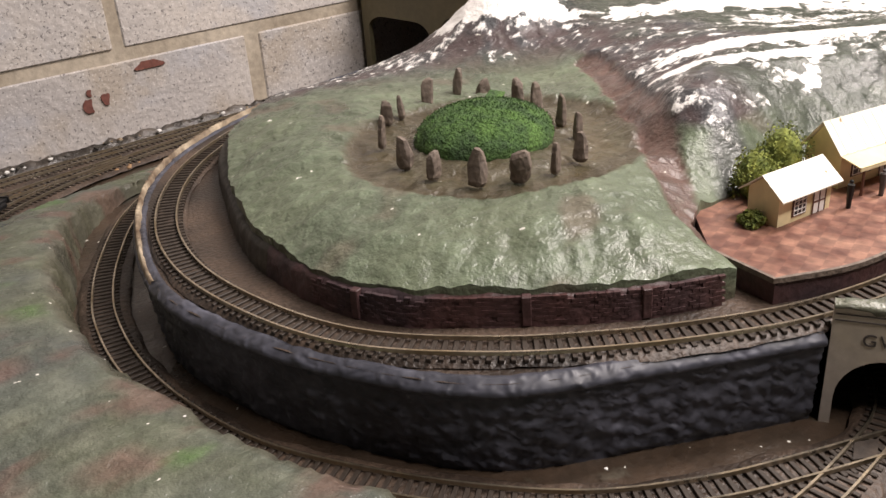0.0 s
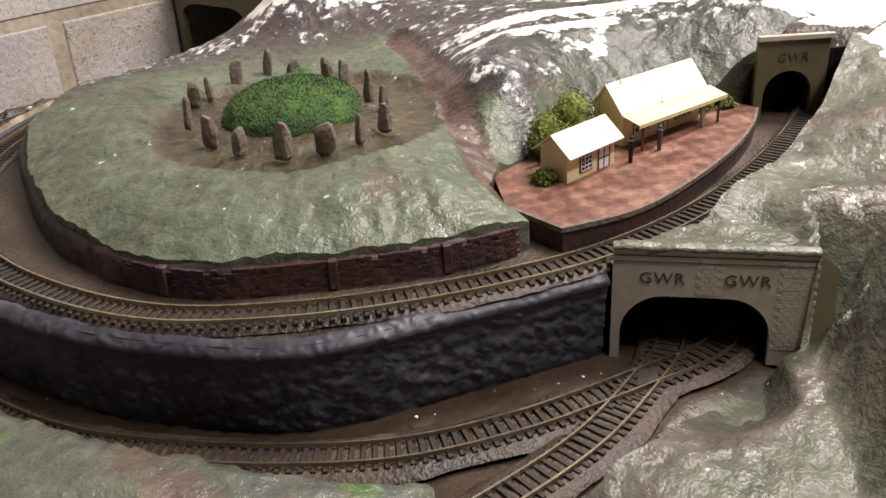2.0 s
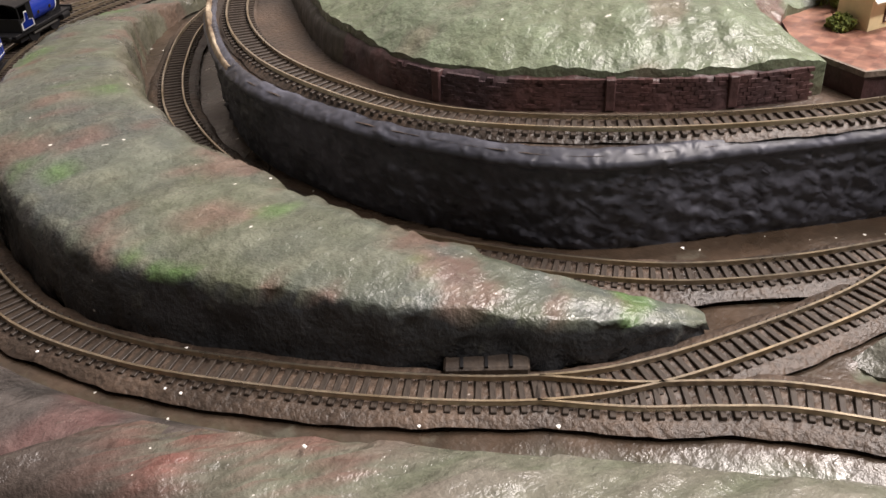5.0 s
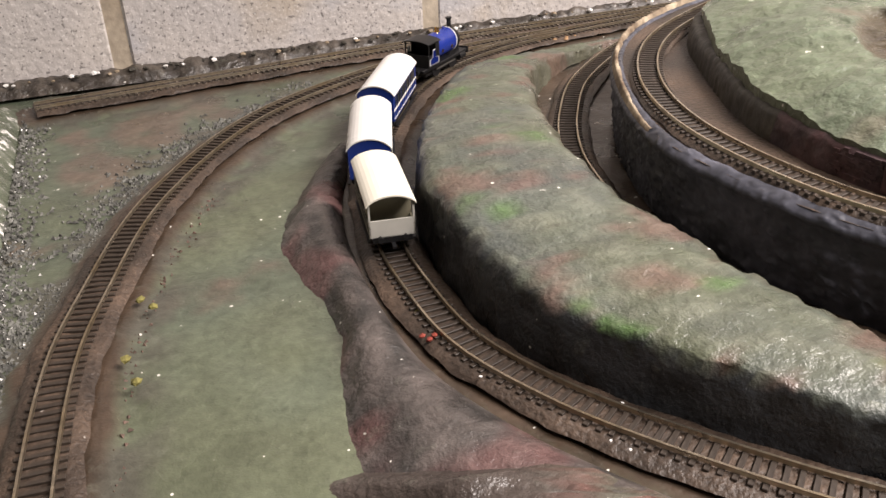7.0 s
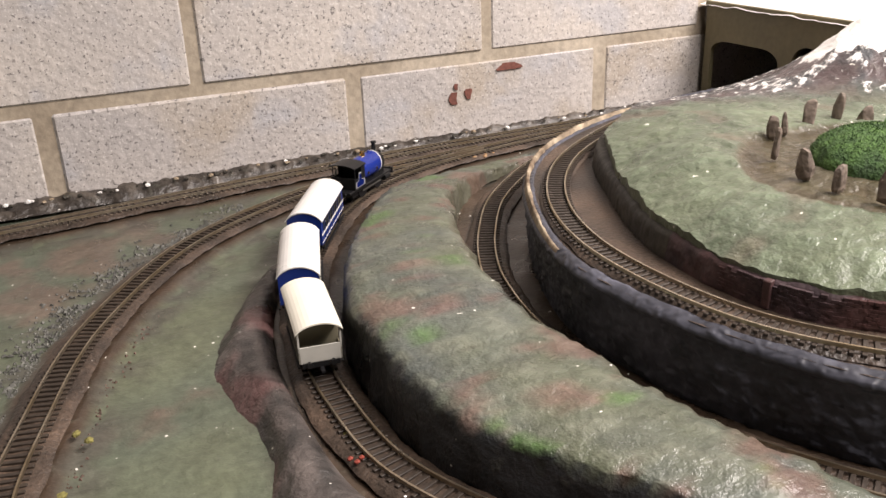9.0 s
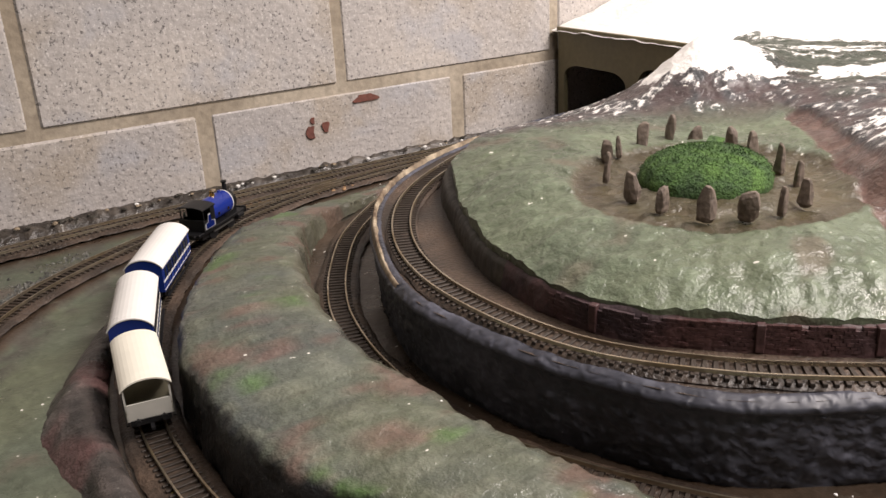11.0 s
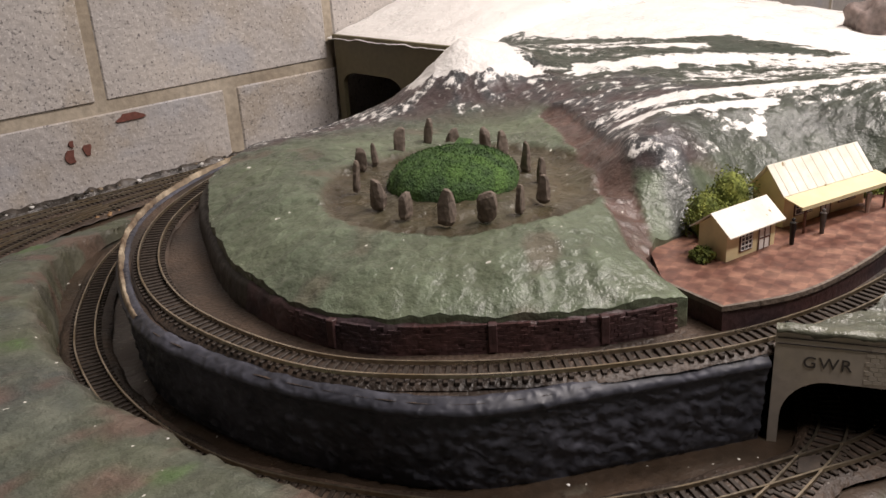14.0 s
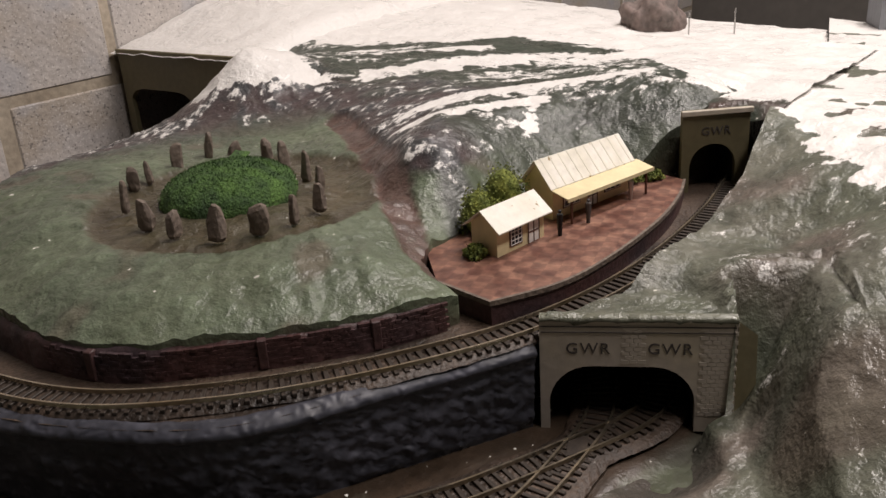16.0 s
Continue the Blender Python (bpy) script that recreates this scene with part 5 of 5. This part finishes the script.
def loco(m):
    c = thing("steam_locomotive", m, "bright blue model tank engine with a black cab and brass dome", "locomotive")
    bm = bmesh.new()
    box(bm, -0.039, -0.013, 0.0095, 0.039, 0.013, 0.0125, 0.0005)
    part("footplate", bm, M_BLACK, c)
    bm = bmesh.new()
    box(bm, -0.030, -0.009, 0.004, 0.030, 0.009, 0.010)
    part("frames", bm, M_BLACK, c)
    bm = bmesh.new()
    tube(bm, (-0.024, 0, 0.0232), (0.012, 0, 0.0232), 0.0112, seg=40)
    part("boiler", bm, M_BLUE, c, "glossy blue boiler", smooth=False)
    for x in (-0.0232, 0.0105):
        bm = bmesh.new()
        tube(bm, (x - 0.0005, 0, 0.0232), (x + 0.0005, 0, 0.0232), 0.01145, seg=40)
        part("boiler_band", bm, M_WHITE, c)
    bm = bmesh.new()
    tube(bm, (-0.031, 0, 0.0225), (-0.024, 0, 0.0225), 0.0098, seg=32)
    tube(bm, (-0.0322, 0, 0.0225), (-0.031, 0, 0.0225), 0.0072, seg=24)
    box(bm, -0.0315, -0.008, 0.012, -0.024, 0.008, 0.022)
    part("smokebox", bm, M_BLACK, c)
    bm = bmesh.new()
    tube(bm, (-0.0275, 0, 0.031), (-0.0275, 0, 0.0415), 0.0024, 0.0020, 16)
    tube(bm, (-0.0275, 0, 0.0410), (-0.0275, 0, 0.0425), 0.0029, 0.0029, 16)
    part("chimney", bm, M_BLACK, c)
    bm = bmesh.new()
    for y in (-0.0014, 0.0014):
        tube(bm, (-0.006, y, 0.034), (-0.006, y, 0.0385), 0.0010, seg=10)
    tube(bm, (-0.006, 0, 0.0335), (-0.006, 0, 0.0358), 0.0030, 0.0024, 16)
    part("safety_valve", bm, M_BRASS, c)
    bm = bmesh.new()
    tube(bm, (-0.017, 0, 0.0335), (-0.017, 0, 0.0362), 0.0018, 0.0012, 12)
    part("filler_cap", bm, M_BLUE, c)
    for x in (-0.014, 0.002):
        for s in (-1, 1):
            bm = bmesh.new()
            box(bm, x - 0.0012, s * 0.0109 - 0.0005, 0.0195, x + 0.0012, s * 0.0109 + 0.0005, 0.0219)
            part("badge", bm, M_BRASS, c)
    for name, q in (("cab_front", (0.012, -0.0135, 0.0125, 0.0132, 0.0135, 0.0335)), ("cab_back", (0.030, -0.0135, 0.0125, 0.0312, 0.0135, 0.0235))):
        bm = bmesh.new()
        box(bm, *q)
        part(name, bm, M_BLACK, c)
    for s in (-1, 1):
        bm = bmesh.new()
        m = Matrix(((1, 0, 0, 0), (0, 0, -1, s * 0.0130 + 0.0006), (0, 1, 0, 0), (0, 0, 0, 1)))
        prism(bm, [(0.0125, 0.0125), (0.031, 0.0125), (0.031, 0.0225), (0.0185, 0.0225), (0.0185, 0.0335), (0.0125, 0.0335)], m, 0.0012)
        part("cab_side", bm, M_BLACK, c)
        bm = bmesh.new()
        box(bm, 0.028, s * 0.0125 - 0.0004, 0.0225, 0.029, s * 0.0125 + 0.0004, 0.0335)
        part("cab_pillar", bm, M_BLACK, c)
    bm = bmesh.new()
    arched_roof(bm, 0.020, 0.027, 0.0335, 0.0025, 0.0005)
    r = part("cab_roof", bm, M_BLACK, c)
    r.matrix_basis = pose(0.022, 0, 0)
    for s in (-1, 1):
        y = s * 0.0137
        pan = [(0.0135, 0.0140), (0.0295, 0.0140), (0.0295, 0.0195), (0.0245, 0.0205), (0.0235, 0.0275), (0.0195, 0.0275), (0.0190, 0.0205), (0.0135, 0.0195)]
        for name, k, mat, o in (("lining", 1.0, M_WHITE, 0.0001), ("side_panel", 0.82, M_BLUE, 0.0004)):
            bm = bmesh.new()
            cx, cz = 0.0215, 0.019
            q = [bm.verts.new((cx + (x - cx) * k, y + s * o, cz + (z - cz) * (k if name == "lining" else 0.86))) for x, z in pan]
            bm.faces.new(q if s < 0 else q[::-1])
            bmesh.ops.extrude_face_region(bm, geom=list(bm.faces))
            part(name, bm, mat, c)
    bm = bmesh.new()
    box(bm, -0.0405, -0.0135, 0.008, -0.039, 0.0135, 0.0135)
    part("buffer_beam", bm, M_BLACK, c)
    for x in (-0.017, 0.012):
        wheelset(c, x, 0.0078)
    for s in (-1, 1):
        bm = bmesh.new()
        box(bm, -0.019, s * 0.0112 - 0.0004, 0.0065, 0.014, s * 0.0112 + 0.0004, 0.0078)
        part("coupling_rod", bm, M_STEEL, c)
        bm = bmesh.new()
        tube(bm, (-0.034, s * 0.0115, 0.008), (-0.024, s * 0.0115, 0.008), 0.0032, seg=14)
        part("cylinder", bm, M_BLACK, c)
    buffers(c, 0.039, 1)
    buffers(c, -0.0405, -1)
    return c


def brake_van(m):
    c = thing("brake_van", m, "olive grey model brake van with a cream roof", "brake van")
    L, w = 0.066, 0.029
    bm = bmesh.new()
    box(bm, -L / 2 + 0.012, -w / 2, 0.011, L / 2 - 0.012, w / 2, 0.031)
    part("cabin", bm, M_GREYVAN, c)
    for s in (-1, 1):
        bm = bmesh.new()
        box(bm, s * (L / 2 - 0.001), -w / 2, 0.011, s * L / 2, w / 2, 0.0215)
        for y in (-w / 2, w / 2 - 0.0012):
            box(bm, s * (L / 2 - 0.0012), y, 0.011, s * L / 2, y + 0.0012, 0.0325)
        part("veranda_end", bm, M_VANEND, c)
        for y in (-w / 2, w / 2 - 0.001):
            bm = bmesh.new()
            box(bm, s * (L / 2 - 0.013), y, 0.011, s * L / 2, y + 0.001, 0.0185)
            box(bm, s * (L / 2 - 0.013), y, 0.0290, s * L / 2, y + 0.001, 0.0315)
            part("veranda_side", bm, M_GREYVAN, c)
        y = s * w / 2
        bm = bmesh.new()
        box(bm, -0.015, y, 0.0225, -0.004, y + s * 0.0004, 0.0285)
        part("window", bm, M_GLASS, c)
        bm = bmesh.new()
        box(bm, 0.004, y, 0.0225, 0.015, y + s * 0.0004, 0.0285)
        part("window", bm, M_GLASS, c)
        for z in (0.0145, 0.0175, 0.0205):
            bm = bmesh.new()
            box(bm, -L / 2, y, z, L / 2, y + s * 0.0003, z + 0.0004)
            part("plank_line", bm, M_BLACK, c)
    bm = bmesh.new()
    box(bm, -L / 2, -w / 2 + 0.002, 0.0075, L / 2, w / 2 - 0.002, 0.0115)
    part("underframe", bm, M_BLACK, c)
    bm = bmesh.new()
    arched_roof(bm, L, w, 0.0315, 0.0055, 0.0015)
    part("roof", bm, M_CREAMROOF, c, "cream roof")
    for x in (-0.017, 0.017):
        wheelset(c, x)
    for s in (-1, 1):
        bm = bmesh.new()
        box(bm, -L / 2 + 0.004, s * w / 2 - 0.001, 0.0062, L / 2 - 0.004, s * w / 2 + 0.001, 0.0070)
        part("footboard", bm, M_BLACK, c)
    buffers(c, L / 2, 1)
    buffers(c, -L / 2, -1)
    return c


def turned(m):
    return m @ Matrix.Rotation(math.pi, 4, "Z")


def sized(m, x, y, z):
    return m @ Matrix.Diagonal((x, y, z, 1))


loco(sized(turned(on_track(0.145, -0.170)), 1.25, 1.15, 1.22))
coach(sized(on_track(0.060, -0.288), 1.0, 1.06, 1.2))
coach(sized(on_track(0.009, -0.403), 1.0, 1.06, 1.2))
brake_van(sized(turned(on_track(-0.017, -0.512)), 1.2, 1.1, 1.22))

# ---------------------------------------------------------------- block wall pieces
blocks = {}


def block(x0, x1, z0, z1):
    key = (round(x1 - x0, 3), round(z1 - z0, 3))
    if key not in blocks:
        bm = bmesh.new()
        w, h = key
        box(bm, -w / 2, 0, -h / 2, w / 2, 0.03, h / 2, 0.004)
        me = bpy.data.meshes.new("block")
        bm.to_mesh(me)
        bm.free()
        me.materials.append(M_BLOCK)
        blocks[key] = me
    ob = new("block", blocks[key])
    ob.parent = wall
    ob.matrix_basis = pose((x0 + x1) / 2, random.uniform(-0.0008, 0.0008), (z0 + z1) / 2)


UP = [-1.6, -1.2, -0.8, -0.4, 0.0, 0.4, 0.777, 1.17, 1.57, 1.97, 2.37, 2.77, 3.2]
LO = [-1.6, -1.4, -1.0, -0.56, -0.18, 0.2, 0.59, 0.98, 1.38, 1.78, 2.18, 2.58, 2.98, 3.2]
for r in range(-4, 10):
    z0 = 0.118 + 0.2 * r
    js = UP if r % 2 == 0 else LO
    for a, b in zip(js[:-1], js[1:]):
        block(a + (0.006 if r % 2 == 0 else 0.009), b - (0.006 if r % 2 == 0 else 0.009), z0, z0 + 0.188)

# rust stains on the wall
for x, z, w, h in ((0.434, 0.094, 0.018, 0.007), (0.346, 0.058, 0.006, 0.012), (0.369, 0.062, 0.005, 0.010), (0.350, 0.074, 0.003, 0.006)):
    bm = bmesh.new()
    pts = [(x + w * math.cos(a) * (1 + 0.35 * math.sin(3 * a + x * 50)), z + h * math.sin(a) * (1 + 0.3 * math.cos(2 * a))) for a in np.linspace(0, 6.283, 18, endpoint=False)]
    prism(bm, pts, Matrix(((1, 0, 0, 0), (0, 0, -1, 0.0), (0, 1, 0, 0), (0, 0, 0, 1))), 0.0012)
    tagged(part("rust_stain", bm, M_RUST), "reddish brown stain on the block wall", "stain")

# ---------------------------------------------------------------- small clutter
def crumb(name, x, y, z, size, mat, label, cat, group=""):
    bm = bmesh.new()
    bmesh.ops.create_icosphere(bm, subdivisions=1, radius=size)
    for v in bm.verts:
        v.co = v.co * (1 + 0.5 * noise.noise(v.co * 700 + Vector((x, y, 0)) * 90))
        v.co.z *= 0.6
    ob = part(name, bm, mat)
    ob.matrix_world = pose(x, y, z)
    tagged(ob, label, cat, group)


M_ORANGE = material("orange_ballast", (0.26, 0.13, 0.045), 0.8, vary=0.3, grain=200, bump=0.5, second=(0.36, 0.24, 0.14), big=60)
M_RED = material("red_plastic", (0.24, 0.045, 0.03), 0.5, vary=0.2, grain=200, bump=0.1)
M_STRAW = material("yellow_tuft", (0.20, 0.18, 0.055), 0.9, vary=0.4, grain=300, bump=0.5)
for dx, dy in ((0, 0), (0.004, 0.003), (-0.003, 0.005)):
    crumb("red_scrap", -0.034 + dx, -0.655 + dy, 0.004, 0.0022, M_RED, "small red plastic scrap beside the track", "scrap", "red scraps by the track")
rng = random.Random(12)
for x, y in ((-0.193, -0.533), (-0.186, -0.545), (-0.205, -0.60), (-0.20, -0.625), (-0.03, -0.62)):
    crumb("yellow_tuft", x, y, 0.001, 0.0035, M_STRAW, "small yellow scatter tuft beside the track", "tuft", "yellow tufts by the track")
# broken plaster along the foot of the wall
for i in range(110):
    x = -0.45 + 1.15 * rng.random()
    crumb("plaster_lump", x, -rng.uniform(0.004, 0.02), 0.009, rng.uniform(0.0014, 0.0042), (M_PALE, M_SOIL, M_WHITE, M_SOIL)[i % 4], "broken plaster lump at the foot of the block wall", "plaster lump", "plaster lumps along the wall")
for i in range(46):
    x = 0.16 + 0.20 * rng.random()
    crumb("orange_ballast", x, -0.082 - 0.016 * rng.random() + 0.05 * (0.26 - x), 0.001, rng.uniform(0.002, 0.0045), M_ORANGE, "rusty orange ballast lump between the tracks", "ballast lump", "orange ballast lumps")

# ---------------------------------------------------------------- far end of the snowfield
M_GREYWALL = material("grey_card", (0.22, 0.23, 0.25), 0.6, vary=0.12, grain=100, bump=0.15)
M_PINKROCK = material("pinkish_rock", (0.24, 0.18, 0.16), 0.8, vary=0.4, grain=120, bump=0.8, second=(0.12, 0.10, 0.09), big=40)
M_SLATE = material("dark_slate_card", (0.06, 0.06, 0.065), 0.6, vary=0.2, grain=120, bump=0.3)
cot = thing("cottage", pose(1.435, -0.93, 0.108, 0, 0, -62), "grey card cottage with a white window on the snowfield", "cottage")
bm = bmesh.new()
gable(bm, 0, 0.11, 0, 0.06, 0, 0.06, 0.09)
part("wall", bm, M_GREYWALL, cot)
for ya, za, yb, zb in ((-0.006, 0.056, 0.03, 0.092), (0.066, 0.056, 0.03, 0.092)):
    bm = bmesh.new()
    roof_sheet(bm, -0.005, 0.115, ya, za, yb, zb, 0.002)
    part("roof", bm, M_SLATE, cot)
sash(cot, 0.02, 0.015, 0.018, 0.026, 2, 3)
sash(cot, 0.07, 0.015, 0.018, 0.026, 2, 3)
bm = bmesh.new()
bmesh.ops.create_icosphere(bm, subdivisions=4, radius=1.0)
for v in bm.verts:
    d = 1 + 0.3 * noise.fractal(v.co * 1.6, 1.0, 2.0, 4)
    v.co = Vector((v.co.x * 0.045 * d, v.co.y * 0.045 * d, (v.co.z + 0.4) * 0.05 * d))
crag = part("crag", bm, M_PINKROCK, smooth=True)
crag.matrix_world = pose(1.33, -0.62, 0.112)
tagged(crag, "brown plaster crag standing out of the snow", "rock")
for x, y in ((1.30, -0.69), (1.36, -0.74)):
    bm = bmesh.new()
    tube(bm, (0, 0, -0.01), (0, 0, 0.035), 0.0012, seg=8)
    box(bm, -0.005, -0.0006, 0.028, 0.005, 0.0006, 0.030)
    ob = part("signal_post", bm, M_STEEL)
    ob.matrix_world = pose(x, y, 0.118)
    tagged(ob, "thin grey post with a crossarm in the snow", "post", "posts on the snowfield")

# ---------------------------------------------------------------- junction
bm = bmesh.new()
prism(bm, [(-0.014, -0.002), (0.0, -0.0075), (0.014, 0.002), (0.0, 0.0075)], Matrix(), 0.0016)
frog = part("crossing_plate", bm, M_SLEEPER)
frog.matrix_world = pose(0.413, -0.9565, 0.0034, 0, 0, -12)
tagged(frog, "dark flat plate in the middle of the track crossing", "crossing plate")
motor = thing("point_motor", pose(0.146, -0.862, 0.001, 0, 0, -40), "dark plastic point motor housing lying beside the track", "point motor")
bm = bmesh.new()
box(bm, -0.021, -0.006, -0.003, 0.021, 0.006, 0.005, 0.0012)
part("housing", bm, M_SLEEPER, motor)
for x in (-0.012, 0.0, 0.012):
    bm = bmesh.new()
    box(bm, x - 0.0008, -0.0055, 0.0048, x + 0.0008, 0.0055, 0.0058)
    part("rib", bm, M_BLACK, motor)
rng = random.Random(31)
for x, y, z in ((0.017, -0.777, 0.008), (0.09, -0.881, 0.012), (0.045, -0.86, 0.014), (0.142, -0.915, 0.003), (0.02, -0.79, 0.012), (-0.02, -0.70, 0.004), (0.04, -0.75, 0.004), (0.21, -0.885, 0.003), (0.13, -0.69, 0.046), (0.30, -0.86, 0.0035)):
    crumb("plaster_chip", x, y, z, rng.uniform(0.0009, 0.0015), M_WHITE, "tiny white plaster chip fallen on the layout", "chip", "white chips on the layout")

# ---------------------------------------------------------------- loose grit on the field
def grit(name, label, mat, places, low, high):
    """Many tiny three-sided lumps in one mesh."""
    r = random.Random(len(places))
    v, f = [], []
    for x, y, z in places:
        a, q = r.uniform(0, 6.283), r.uniform(low, high)
        n = len(v)
        v += [(x + q * math.cos(a + k * 2.094), y + q * math.sin(a + k * 2.094), z - 0.0012) for k in range(3)] + [(x + r.uniform(-0.4, 0.4) * q, y + r.uniform(-0.4, 0.4) * q, z + q * r.uniform(0.25, 0.55))]
        f += [(n, n + 1, n + 3), (n + 1, n + 2, n + 3), (n + 2, n, n + 3)]
    tagged(sheet(name, v, f, mat, smooth=False), label, "grit", kind="stuff")


M_GRIT = material("grey_grit", (0.085, 0.084, 0.076), 0.8, vary=0.5, grain=300, bump=0.3, second=(0.15, 0.15, 0.135), big=120)
M_REDGRIT = material("brown_gravel", (0.085, 0.052, 0.038), 0.8, vary=0.5, grain=300, bump=0.3, second=(0.15, 0.10, 0.08), big=120)
rng = random.Random(77)
left_line = curve(LEFT, 0.004)
left_side = sides(left_line)
grey, red, chalk = [], [], []
for i in range(7800):
    k = rng.randrange(len(left_line))
    o = 0.021 + abs(rng.gauss(0, 0.022))
    p = left_line[k] + left_side[k] * o
    if p[0] < 0.02 and fbm(p[0], p[1], 2.0, 18) > -0.18:
        grey.append((p[0], p[1], -0.0068))
for i in range(2600):
    k = rng.randrange(len(left_line))
    o = 0.019 + abs(rng.gauss(0, 0.009))
    p = left_line[k] - left_side[k] * o
    if p[1] < -0.36:
        red.append((p[0], p[1], -0.0068))
for i in range(2200):
    y = rng.uniform(-0.95, -0.06)
    x = -0.288 + abs(rng.gauss(0, 0.012))
    (grey if rng.random() < 0.93 else chalk).append((x, y, -0.0066 + max(0.0, 0.008 * (-0.28 - x) / 0.02)))
grit("grey_grit", "fine dark grey grit scattered along the field track", M_GRIT, grey, 0.0011, 0.0030)
grit("brown_gravel", "fine reddish brown gravel beside the field track", M_REDGRIT, red, 0.0009, 0.0022)
grit("chalk_crumbs", "tiny white crumbs along the field's edge", M_WHITE, chalk, 0.0006, 0.0015)
